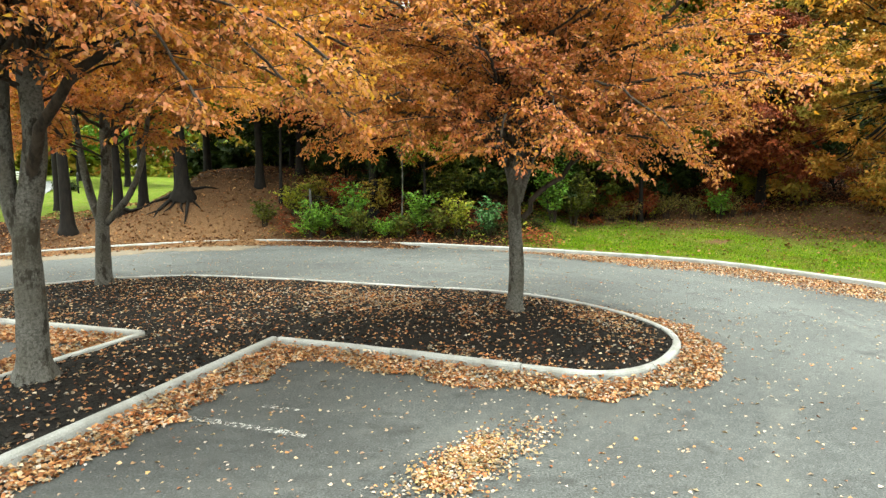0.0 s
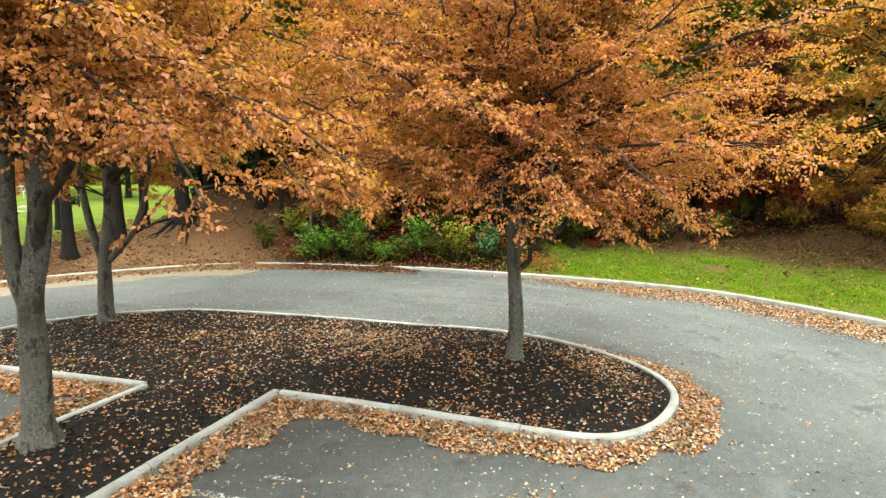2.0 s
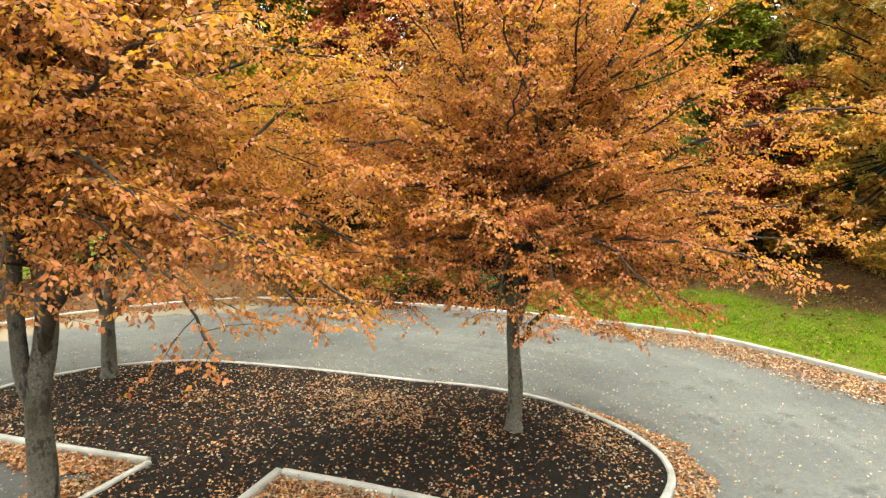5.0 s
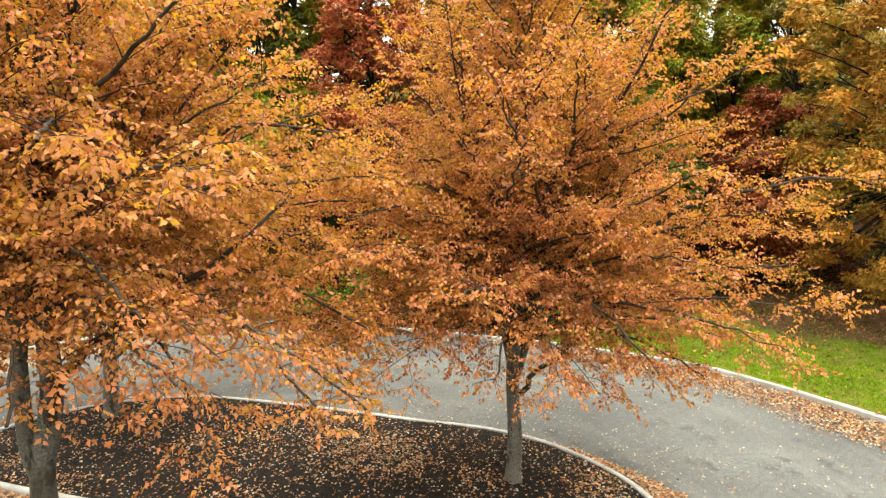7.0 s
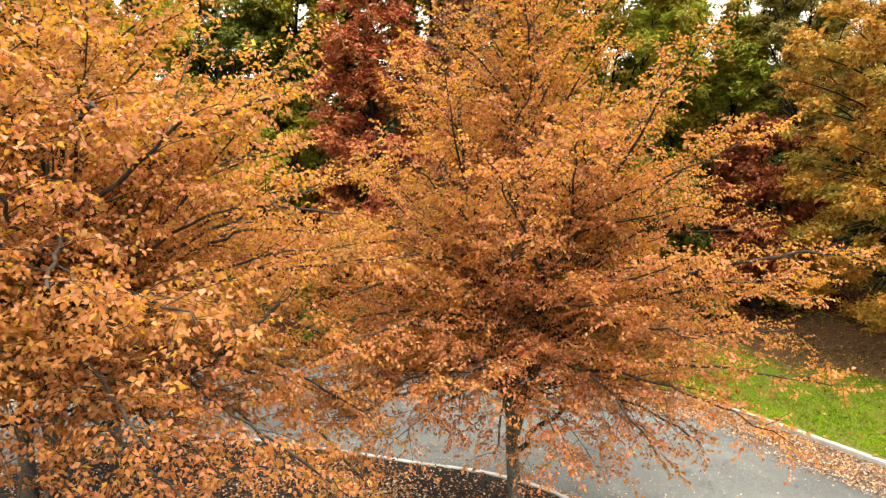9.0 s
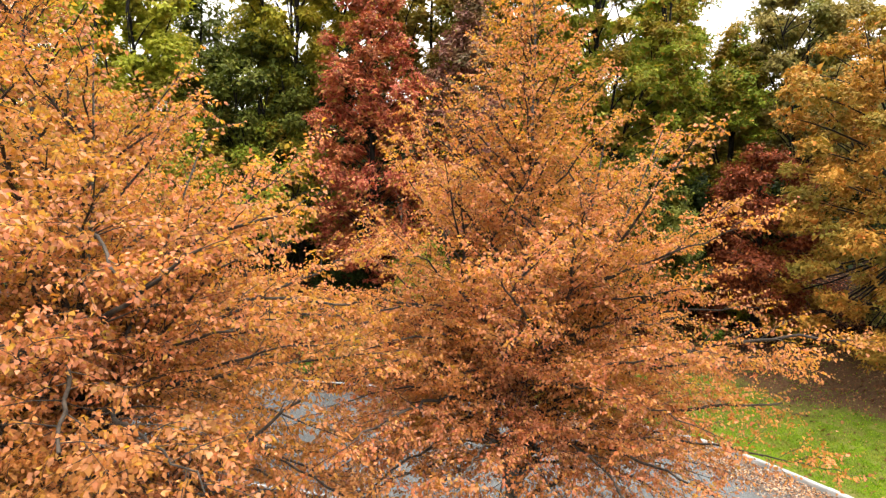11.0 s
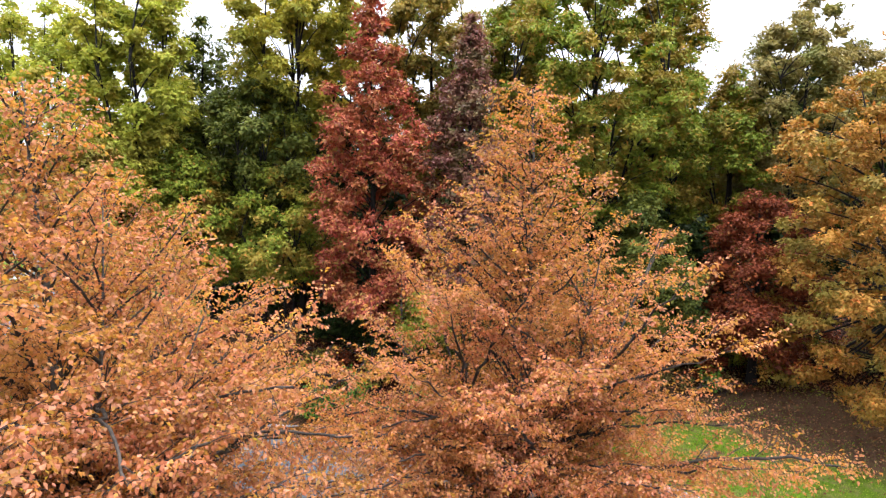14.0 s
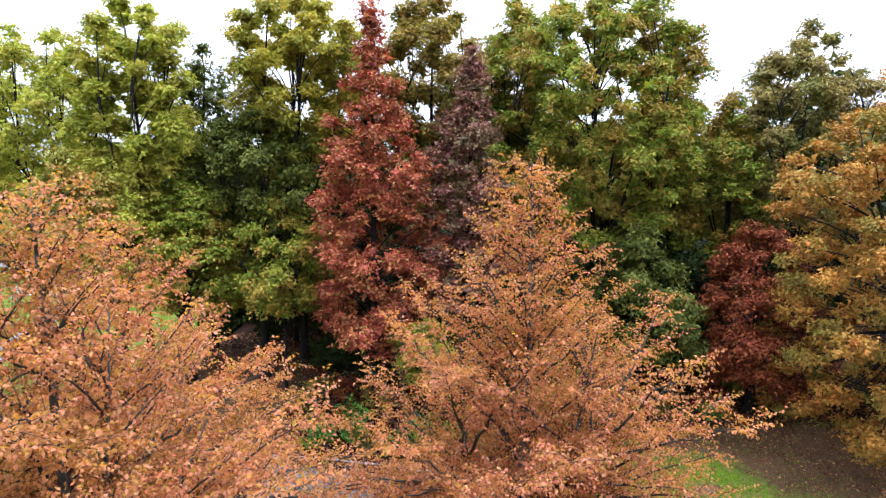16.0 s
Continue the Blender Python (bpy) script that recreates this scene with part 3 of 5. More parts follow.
def shoots(rng, limb, sec, length, leaf):
    k = max(2, int(length / 0.07))
    for i in range(k):
        u = 0.15 + 0.85 * (i + rng.uniform(0, 1)) / k
        x = min(u, 0.999) * (len(sec) - 1)
        a = int(x)
        p = sec[a] + (sec[a + 1] - sec[a]) * (x - a)
        d = unit(sec[a + 1] - sec[a])
        w = unit(np.cross(d, [0, 0, 1.0]) + 1e-6) * (1 if i % 2 else -1)
        way = unit(d * rng.uniform(0.4, 1) + w * rng.uniform(0.3, 1) + np.array([0, 0, rng.uniform(-0.7, 0.55)]))
        tl = rng.uniform(0.12, 0.34)
        tip = p + way * tl
        if i % 3 == 1:
            limb.add([p, tip], [0.003, 0.0015], 3)
        m = max(3, int(tl / 0.0235))
        for j in range(m):
            leaf.append((*(p + (tip - p) * (j + 1) / m), *way, 1 if j % 2 else -1))


def leaf_cloud(name, leaf, size, rng, droop=0.55, keep=None, fine=True):
    a = np.array(leaf)
    if keep is not None:
        a = a[keep(a)]
    n = len(a)
    r = np.random.RandomState(rng)
    p, way, flip = a[:, :3], a[:, 3:6], a[:, 6:7]
    side = unit(np.cross(way, [0, 0, 1.0]) + 1e-6) * flip
    axis = unit(0.5 * way + 0.75 * side + r.normal(0, 0.35, (n, 3)) - [0, 0, 1] * (droop * r.uniform(0.1, 1.7, (n, 1))))
    nrm = np.array([0, 0, 0.8]) + r.normal(0, 0.85, (n, 3))
    return leaves(name, p + axis * 0.012, axis, nrm, size * r.uniform(0.6, 1.2, n), fine=fine)


def near_tree(label, base, leaders, limbs, profile, count, size, mat, seed, foot, low=1.7, grow=1.0, fine=True, skirt=0):
    """A car-park tree: trunk and leaders, limbs with twigs, and leaves one by one."""
    rng = random.Random(seed)
    tree = tagged(new("autumn_tree"), label, "tree", "trees on the island")
    tree.location, tree.scale = base, (grow, grow, grow)
    trunk = Tubes()
    for k, (pts, r0, r1) in enumerate(leaders):
        path = spline(pts, 0.09)
        u = np.linspace(0, 1, len(path))
        rad = r0 + (r1 - r0) * u ** 0.85
        if k == 0:
            z = path[:, 2]
            rad = rad * (1 + foot * np.exp(-np.clip(z, 0, 9) / 0.10)) * (1 + 0.03 * np.sin(z * 5 + seed) + 0.012 * np.sin(z * 17))
            path[:, 0] += 0.012 * np.sin(z * 4 + seed)
        trunk.add(path, rad, 18 if k == 0 else 12)
    me = trunk.mesh("trunk")
    co = np.zeros(len(me.vertices) * 3, np.float32)
    me.vertices.foreach_get("co", co)
    co = co.reshape(-1, 3)
    ang = np.arctan2(co[:, 1], co[:, 0])
    root = np.exp(-np.clip(co[:, 2], 0, 9) / 0.13)
    co[:, :2] *= (1 + root * 0.22 * np.sin(ang * 5 + seed) + 0.02 * np.sin(ang * 7 + co[:, 2] * 5))[:, None] ** (np.hypot(co[:, 0], co[:, 1]) < 0.6)[:, None]
    me.vertices.foreach_set("co", co.ravel())
    part("trunk", me, BARK, tree, "grey trunk with darker scars and a flared foot")
    leaf = []
    lead0 = spline(leaders[0][0], 0.2)
    for pts, r0 in limbs:
        t = Tubes()
        path = spline(pts, 0.16)
        path[1:] += 0.02 * np.random.RandomState(seed).normal(0, 1, (len(path) - 1, 3))
        rad = r0 + (0.012 - r0) * np.linspace(0, 1, len(path)) ** 0.9
        t.add(path, rad, 9)
        spray(rng, t, path, rad, leaf, 1.25, 0.33)
        part("limb", t.mesh("limb"), LIMB, tree)
    top = max(p[-1][2] for p, _, _ in leaders)
    for pts, r0, r1 in leaders:
        path = spline(pts, 0.16)
        t = Tubes()
        spray(rng, t, path, np.linspace(r0, r1, len(path)), leaf, 0.6, 0.55, 0.8)
        tagged(part("leader_top", t.mesh("leader_top"), LIMB, tree), kind="stuff")
    for i in range(count):
        h = ((i + rng.uniform(0.1, 0.9)) / count) ** 0.86
        zt = low + (top - low) * h ** 1.1
        az = i * 2.39996 + rng.uniform(-0.4, 0.4)
        reach = crown_radius(profile, zt) * rng.uniform(0.72, 1.06) * (1.0 if i % 3 else 0.62)
        pts, r0, r1 = leaders[rng.randrange(len(leaders))] if h > 0.22 else leaders[0]
        lead = spline(pts, 0.2)
        if zt > lead[-1, 2] + 0.3 or zt < lead[0, 2] + 0.8:
            lead = spline(leaders[0][0], 0.2)
        stem = np.array([np.interp(zt, lead[:, 2], lead[:, c]) for c in range(2)])
        steep = rng.uniform(0.2, 0.55) if h < 0.25 else rng.uniform(0.35, 0.8) if h < 0.45 else rng.uniform(0.55, 1.15)
        zs = max(min(lead[-1, 2] - 0.1, zt - reach * steep), low * 0.9 + rng.uniform(0, 1.2) + 2.4 * h * rng.random(), lead[0, 2] + 0.05)
        start = np.array([np.interp(zs, lead[:, 2], lead[:, c]) for c in range(3)])
        out = np.array([math.cos(az), math.sin(az)])
        reach = max(0.4, reach - 0.85 * max(0.0, float(stem @ out)))
        tip = np.array([*(stem + out * reach), zt])
        lift = 0.3 if h < 0.25 else 0.2 if h < 0.5 else 0.08
        ctl = start + (tip - start) * np.array([0.45, 0.45, 0.5]) + np.array([0, 0, lift * reach * 0.6])
        if np.linalg.norm(tip - start) < 0.35:
            continue
        path = bend(start, ctl, tip, max(6, int(reach / 0.18)))
        path[1:-1] += np.array([[rng.uniform(-1, 1) for _ in range(3)] for _ in range(len(path) - 2)]) * 0.035
        r0 = 0.006 + 0.0075 * np.linalg.norm(tip - start)
        rad = np.linspace(r0, 0.005, len(path))
        t = Tubes()
        t.add(path, rad, 7)
        spray(rng, t, path, rad, leaf, 1.25 if h < 0.33 else 1.0 if h < 0.7 else 0.65, 0.2 if h < 0.33 else 0.06, 0.0 if h < 0.4 else 0.8)
        part("limb", t.mesh("limb"), LIMB, tree)
    # the lowest limbs arch out and hang at their ends
    for i in range(skirt):
        az = i * 2.39996 + rng.uniform(-0.3, 0.3)
        zs = low * rng.uniform(0.9, 1.25)
        start = np.array([np.interp(zs, lead0[:, 2], lead0[:, c]) for c in range(3)])
        reach = crown_radius(profile, low + 0.6) * rng.uniform(0.45, 0.95)
        tip = start + np.array([math.cos(az) * reach, math.sin(az) * reach, rng.uniform(0.0, 0.75) - 0.06 * reach])
        path = bend(start, (start + tip) / 2 + np.array([0, 0, rng.uniform(0.35, 0.7)]), tip, max(6, int(reach / 0.18)))
        rad = np.linspace(0.005 + 0.004 * reach, 0.003, len(path))
        t = Tubes()
        t.add(path, rad, 6)
        spray(rng, t, path, rad, leaf, 1.15, 0.25)
        part("limb", t.mesh("limb"), LIMB, tree)
    ox, oy, oz = base
    me = leaf_cloud("crown", leaf, size, seed, fine=fine, keep=lambda a: np.hypot(a[:, 0] * grow + ox, a[:, 1] * grow + oy) > 2.2)
    part("crown", me, mat, tree)
    print("near tree", seed, "leaves", len(me.polygons) // 2)
    return tree


near_tree("orange autumn shade tree with a single grey trunk in the mulch", (1.10, 9.8, 0.22),
          [([(0, 0, -0.15), (0.0, 0, 0.6), (-0.02, 0, 1.3), (-0.03, 0.0, 2.0), (0.02, 0, 2.9), (0.10, 0.0, 4.0), (0.12, 0, 5.6), (0.2, -0.05, 7.4), (0.2, -0.1, 9.55)], 0.125, 0.008),
           ([(0.02, 0, 1.7), (0.22, 0.1, 2.35), (0.45, 0.1, 3.1), (0.75, 0.15, 4.3), (1.05, 0.1, 5.8), (1.3, 0.0, 7.4)], 0.065, 0.006),
           ([(-0.05, 0, 1.8), (-0.2, 0.2, 2.5), (-0.5, 0.35, 3.4), (-0.7, 0.4, 4.8), (-0.8, 0.4, 6.0), (-0.85, 0.3, 7.1)], 0.06, 0.006),
           ([(0.1, 0, 3.4), (0.6, -0.2, 4.4), (1.3, -0.3, 5.6), (2.0, -0.4, 7.4)], 0.045, 0.006)],
          [([(0.08, -0.02, 1.45), (0.35, -0.1, 1.85), (0.75, -0.25, 2.2), (1.15, -0.35, 2.65), (1.7, -0.5, 2.95), (2.5, -0.7, 3.05)], 0.045),
           ([(0.1, 0, 2.9), (1.0, -0.6, 3.7), (2.2, -1.2, 4.4), (3.3, -1.8, 4.75), (3.9, -2.1, 4.7)], 0.05),
           ([(0.1, 0, 2.4), (1.2, -0.3, 3.0), (2.5, -0.8, 3.45), (3.6, -1.0, 3.6)], 0.05),
           ([(0.0, 0, 2.5), (-0.5, -0.7, 3.0), (-1.3, -1.5, 3.2), (-2.2, -2.1, 2.75)], 0.028),
           ([(0.0, 0, 2.6), (0.3, -0.9, 3.1), (0.8, -1.9, 3.2), (1.3, -2.8, 2.6)], 0.028),
           ([(-0.1, 0, 3.4), (-0.8, -0.6, 4.3), (-1.6, -1.1, 4.8), (-2.6, -1.6, 4.8)], 0.026),
           ([(-0.1, 0, 3.7), (-0.6, -0.5, 4.6), (-1.2, -1.0, 5.0), (-1.9, -1.4, 5.0)], 0.024),
           ([(-0.1, 0, 3.0), (-1.1, -0.3, 3.9), (-2.1, -0.6, 4.4), (-3.2, -0.8, 4.4)], 0.026),
           ([(-0.1, 0, 3.6), (-0.9, -0.4, 4.6), (-1.8, -0.7, 5.0), (-2.8, -0.9, 4.9)], 0.028),
           ([(-0.1, 0, 3.2), (-0.8, -0.8, 4.0), (-1.5, -1.5, 4.4), (-2.2, -2.1, 4.3)], 0.028),
           ([(-0.1, 0, 3.2), (-1.1, 0.1, 4.0), (-2.1, 0.2, 4.4), (-3.2, 0.2, 4.3)], 0.028),
           ([(0.0, 0, 2.3), (-0.7, -0.2, 2.8), (-1.7, -0.5, 2.9), (-2.8, -0.8, 2.45)], 0.026),
           ([(0.0, 0, 2.5), (0.9, 0.5, 2.9), (1.9, 0.9, 3.0), (3.0, 1.1, 2.6)], 0.026),
           ([(-0.03, 0, 2.2), (-0.6, 0.6, 2.7), (-1.5, 1.2, 2.8), (-2.6, 1.6, 2.5)], 0.026),
           ([(0.0, 0, 2.4), (-0.1, -0.8, 2.9), (-0.3, -1.6, 2.9), (-0.5, -2.3, 2.4)], 0.024),
           ([(0.02, 0, 2.2), (0.7, -0.6, 2.6), (1.5, -1.1, 2.6), (2.3, -1.5, 2.2)], 0.024)],
          [(1.6, 2.0), (2.4, 3.4), (3.0, 4.1), (4.4, 4.1), (5.4, 3.7), (6.4, 3.0), (7.2, 2.3), (8.0, 1.6), (8.8, 0.8), (9.6, 0.15)], 136, 0.057, ORANGE, 11, 0.35, 2.4, 1.0, False, 9)
near_tree("large golden orange tree forking low above a grey trunk", (-4.52, 7.06, 0.12),
          [([(0, 0, -0.15), (0.0, 0, 0.5), (0.0, 0.0, 1.1), (0.03, 0, 1.6), (0.13, 0, 2.1), (0.19, -0.03, 2.6), (0.2, -0.05, 3.4), (0.3, -0.1, 4.4), (0.3, -0.1, 6.4), (0.2, -0.1, 8.95)], 0.165, 0.008),
           ([(-0.01, 0, 1.45), (-0.10, -0.04, 1.9), (-0.11, -0.05, 2.6), (-0.05, -0.1, 3.6), (-0.25, -0.2, 5.0), (-0.5, -0.3, 8.1)], 0.098, 0.008),
           ([(0.2, 0, 3.6), (0.6, -0.2, 4.8), (0.9, -0.3, 6.2), (1.05, -0.35, 7.8)], 0.045, 0.006),
           ([(0.15, 0, 2.7), (0.9, -0.3, 4.4), (1.6, -0.4, 5.8), (2.1, -0.5, 6.9)], 0.042, 0.006)],
          [([(0.12, -0.02, 2.05), (0.3, -0.2, 2.45), (0.7, -0.4, 2.9), (1.15, -0.55, 3.2), (1.7, -0.7, 3.55), (2.3, -0.85, 3.95), (3.0, -0.9, 4.5)], 0.065),
           ([(0.2, 0, 4.0), (0.9, -0.8, 4.9), (1.7, -1.4, 5.5), (2.5, -1.8, 6.0)], 0.045),
           ([(0.15, 0, 3.1), (0.9, -0.5, 3.6), (1.8, -0.9, 3.7), (2.8, -1.4, 3.4), (3.7, -1.7, 2.85)], 0.013),
           ([(0.15, -0.05, 3.4), (0.6, -0.9, 3.8), (1.4, -1.6, 3.7), (2.4, -2.1, 3.2)], 0.013),
           ([(0.16, 0, 2.9), (1.2, -0.2, 3.6), (2.4, -0.3, 3.75), (3.6, -0.5, 3.2)], 0.013),
           ([(0.15, 0, 2.8), (0.9, 0.3, 3.3), (1.9, 0.6, 3.4), (3.1, 0.8, 2.9)], 0.013),
           ([(0.25, -0.1, 4.8), (0.8, -1.2, 5.8), (1.2, -2.2, 6.3), (1.5, -3.0, 6.4)], 0.026),
           ([(0.2, -0.1, 5.6), (0.6, -1.0, 6.6), (0.9, -1.8, 7.1), (1.1, -2.3, 7.2)], 0.024),
           ([(-0.5, -0.2, 5.0), (-0.5, -1.2, 6.0), (-0.4, -2.1, 6.4), (-0.2, -2.8, 6.3)], 0.026),
           ([(0.2, 0, 4.4), (1.2, -0.4, 5.4), (2.2, -0.8, 6.0), (3.0, -1.1, 6.2)], 0.028),
           ([(0.2, 0, 3.3), (0.9, -1.0, 4.0), (1.6, -1.8, 4.1), (2.4, -2.6, 3.8)], 0.028),
           ([(0.25, 0, 3.6), (1.2, 0.5, 4.5), (2.1, 0.9, 4.9), (3.1, 1.2, 4.8)], 0.03),
           ([(0.25, 0, 3.9), (1.3, 0.2, 4.8), (2.3, 0.3, 5.2), (3.3, 0.4, 5.1)], 0.03),
           ([(0.25, 0, 3.4), (1.0, 0.9, 4.2), (1.8, 1.7, 4.5), (2.7, 2.3, 4.3)], 0.03),
           ([(0.25, -0.1, 4.2), (0.9, -0.9, 4.9), (1.5, -1.9, 5.1), (2.0, -2.9, 4.9)], 0.03),
           ([(0.2, -0.1, 3.6), (0.5, -1.1, 4.4), (0.9, -2.0, 4.5), (1.4, -3.0, 4.2)], 0.03),
           ([(-0.4, -0.2, 4.6), (-0.2, -1.0, 5.3), (0.1, -1.9, 5.5), (0.4, -2.8, 5.2)], 0.028),
           ([(0.3, -0.1, 5.2), (1.0, -0.8, 5.9), (1.6, -1.6, 6.1), (2.1, -2.3, 5.9)], 0.026),
           ([(0.2, 0, 3.3), (1.2, -0.5, 3.7), (2.3, -0.9, 3.5), (3.2, -1.2, 2.7)], 0.013),
           ([(0.2, 0, 3.2), (1.0, -0.8, 3.6), (1.9, -1.4, 3.4), (2.6, -1.9, 2.6)], 0.013),
           ([(0.2, 0, 3.4), (1.3, -0.2, 3.8), (2.6, -0.4, 3.5), (3.5, -0.6, 2.6)], 0.013),
           ([(0.2, -0.1, 3.9), (0.0, -1.0, 4.2), (-0.2, -1.8, 3.9), (-0.3, -2.4, 3.3)], 0.013),
           ([(-0.1, -0.05, 3.6), (-0.5, -0.9, 3.9), (-0.8, -1.6, 3.6), (-1.0, -2.2, 3.1)], 0.013),
           ([(0.2, 0, 3.5), (0.7, -1.0, 3.9), (1.1, -1.9, 3.7), (1.5, -2.6, 3.1)], 0.013),
           ([(-0.28, -0.05, 2.9), (-0.9, -0.5, 3.4), (-1.6, -0.9, 3.4), (-2.4, -1.2, 3.0)], 0.013)],
          [(2.6, 2.2), (3.2, 3.2), (3.8, 3.7), (4.8, 4.0), (5.8, 3.8), (6.6, 3.0), (7.4, 2.1), (8.0, 1.35), (8.6, 0.75), (9.0, 0.3)], 128, 0.055, GOLD, 23, 0.5, 3.2, 1.05, False, 8)
near_tree("orange tree with several curved stems at the back of the island", (-6.72, 12.85, 0.12),
          [([(0, 0, -0.15), (0.0, 0, 0.6), (0.05, 0, 1.25), (0.15, 0, 1.9), (0.2, 0, 2.9), (0.2, 0.1, 5.0), (0.1, 0.1, 8.0)], 0.15, 0.008),
           ([(0.02, 0, 1.15), (-0.15, 0, 1.7), (-0.3, 0, 2.6), (-0.5, 0.1, 4.2), (-0.7, 0.2, 7.0)], 0.085, 0.008),
           ([(0.08, 0, 1.15), (0.35, -0.05, 1.4), (0.7, -0.1, 1.85), (0.95, -0.1, 2.6), (1.2, -0.1, 4.2), (1.5, -0.1, 6.0)], 0.07, 0.008)],
          [([(0.2, 0, 2.6), (1.2, -0.3, 3.3), (2.4, -0.5, 3.8), (3.6, -0.7, 3.9)], 0.05)],
          [(2.2, 2.4), (3.0, 3.8), (4.0, 4.1), (5.2, 3.6), (6.6, 2.6), (7.6, 1.3), (8.2, 0.3)], 54, 0.075, ORANGE, 37, 0.3, 2.6, 1.05, False, 8)


# ---- woodland ----
SHAPES = {
    "column": [(0, 0.75), (0.15, 0.95), (0.4, 1.0), (0.65, 0.95), (0.85, 0.7), (0.95, 0.4), (1, 0.15)],
    "broad": [(0, 0.35), (0.25, 0.75), (0.5, 1.0), (0.7, 1.0), (0.88, 0.78), (1, 0.45)],
    "oval": [(0, 0.35), (0.15, 0.8), (0.35, 1.0), (0.6, 0.92), (0.8, 0.66), (0.93, 0.36), (1, 0.08)],
    "spire": [(0, 0.7), (0.12, 1.0), (0.35, 0.92), (0.6, 0.72), (0.8, 0.5), (0.94, 0.26), (1, 0.12)],
    "dome": [(0, 0.8), (0.25, 1.0), (0.6, 0.9), (0.85, 0.55), (1, 0.12)],
}


def evenly(n, make):
    """n places out of make(k), each the farthest of a few candidates from those before it."""
    out = make(1)
    for _ in range(n - 1):
        c = make(8)
        far = np.min(np.linalg.norm(c[:, None] - out[None], axis=2), 1)
        out = np.vstack([out, c[np.argmax(far)]])
    return out


def wood_tree(name, label, x, y, top, reach, base, mat, seed, count=16000, size=0.15, shape="oval", boughs=24, trunk_r=0.16, fill=0.12, group="woodland trees", lean=0.0, stems=1, category="tree", flare=0.5, roots=0, fork=False, tuft=0.21):
    """A woodland tree or shrub: trunk, boughs out to rounded lobes, each lobe a skin of leaf tufts."""
    r = np.random.RandomState(seed)
    g = height_at(x, y)
    tree = tagged(new(name), label, category, group)
    tree.location = (x, y, g)
    h = top - g
    b = base - g
    wood, limb_mesh = Tubes(), Tubes()
    paths = []
    for k in range(stems):
        a = r.uniform(0, 6.28)
        off = 0 if stems == 1 else 1
        z = np.concatenate([[-0.2, 0.0, 0.15, 0.3], np.linspace(0.05, 1, 10) * h * ((0.78 if fork else 0.86) if stems == 1 else r.uniform(0.6, 0.95)) + 0.35])
        z = z * (h / max(z[-1], h))
        px = off * 0.12 * math.cos(a) + off * math.cos(a) * reach * 0.45 * (z / h) + lean * z / h + 0.10 * np.sin(z * 0.9 + seed) * (z / h)
        py = off * 0.12 * math.sin(a) + off * math.sin(a) * reach * 0.45 * (z / h) + 0.10 * np.cos(z * 0.7 + seed) * (z / h)
        path = np.stack([px, py, z], 1)
        paths.append(path)
        rad = np.interp(z, [0, h], [trunk_r, 0.01]) * (1 + flare * np.exp(-np.clip(z, 0, 9) / 0.25))
        wood.add(path, rad, 10)
    if fork:
        zf = np.linspace(0.34, 0.76, 9) * h
        for k in range(6):
            a = k * 1.047 + r.uniform(-0.4, 0.4)
            u = (zf - zf[0]) / (zf[-1] - zf[0])
            out = reach * r.uniform(0.45, 0.8) * u ** 0.9
            path = np.stack([np.interp(zf, paths[0][:, 2], paths[0][:, 0]) * (1 - u) + np.cos(a) * out, np.interp(zf, paths[0][:, 2], paths[0][:, 1]) * (1 - u) + np.sin(a) * out, zf * (1 - 0.12 * u * r.rand())], 1)
            path[1:-1] += r.normal(0, 0.05, (7, 3))
            paths.append(path)
            wood.add(path, np.interp(u, [0, 1], [trunk_r * 0.32, 0.01]), 7)
    for k in range(roots):
        a = r.uniform(0, 6.28)
        ds = np.array([0.0, 0.15, 0.35, 0.7, 1.1]) * r.uniform(0.8, 1.5)
        bends = a + np.cumsum(r.uniform(-0.25, 0.25, 5))
        rx, ry = np.cos(bends) * ds, np.sin(bends) * ds
        rz = ground_height(x + rx, y + ry) - g + np.array([0.35, 0.22, 0.08, 0.03, -0.05])
        wood.add(np.stack([rx, ry, rz], 1), np.array([0.10, 0.085, 0.06, 0.04, 0.015]), 7)
    # this bark has the shade of the wood in its colour
    part("trunk", wood.mesh("trunk"), SHADEBARK, tree)
    # lobes of foliage, spread evenly over the crown's outline
    prof = SHAPES[shape]
    area = 5.2 * reach * (h - b)
    boughs = int(boughs * 1.7)
    lobe = float(np.clip(0.78 * math.sqrt(area / (boughs * math.pi)), 0.2, 1.3))

    def places(k):
        hh = r.rand(k) ** 0.85
        az = r.uniform(0, 6.28, k)
        wide = reach * np.interp(hh, [q[0] for q in prof], [q[1] for q in prof]) * (0.9 + 0.14 * np.sin(az * 3 + seed + hh * 5))
        rr = np.maximum(wide * 1.12 - lobe * 0.5, 0) * np.sqrt(r.uniform(0.15, 1.0, k))
        zc = b + lobe * 0.5 + hh * max(h - b - lobe * 1.25, 0.05)
        return np.stack([np.cos(az) * rr + lean * zc / h, np.sin(az) * rr, zc], 1)

    c = evenly(boughs, places)
    if shape == "spire":
        zt = b + np.linspace(0.70, 0.97, 10) * (h - b)
        c = np.vstack([c[c[:, 2] < b + 0.88 * (h - b)], np.stack([lean * zt / h + r.normal(0, 0.10, 10), r.normal(0, 0.10, 10), zt], 1)])
        boughs = len(c)
    big = lobe * r.uniform(0.5, 1.35, boughs)
    big = np.minimum(big, 0.25 + 0.75 * reach * np.interp((c[:, 2] - b) / (h - b), [q[0] for q in prof], [q[1] for q in prof]))
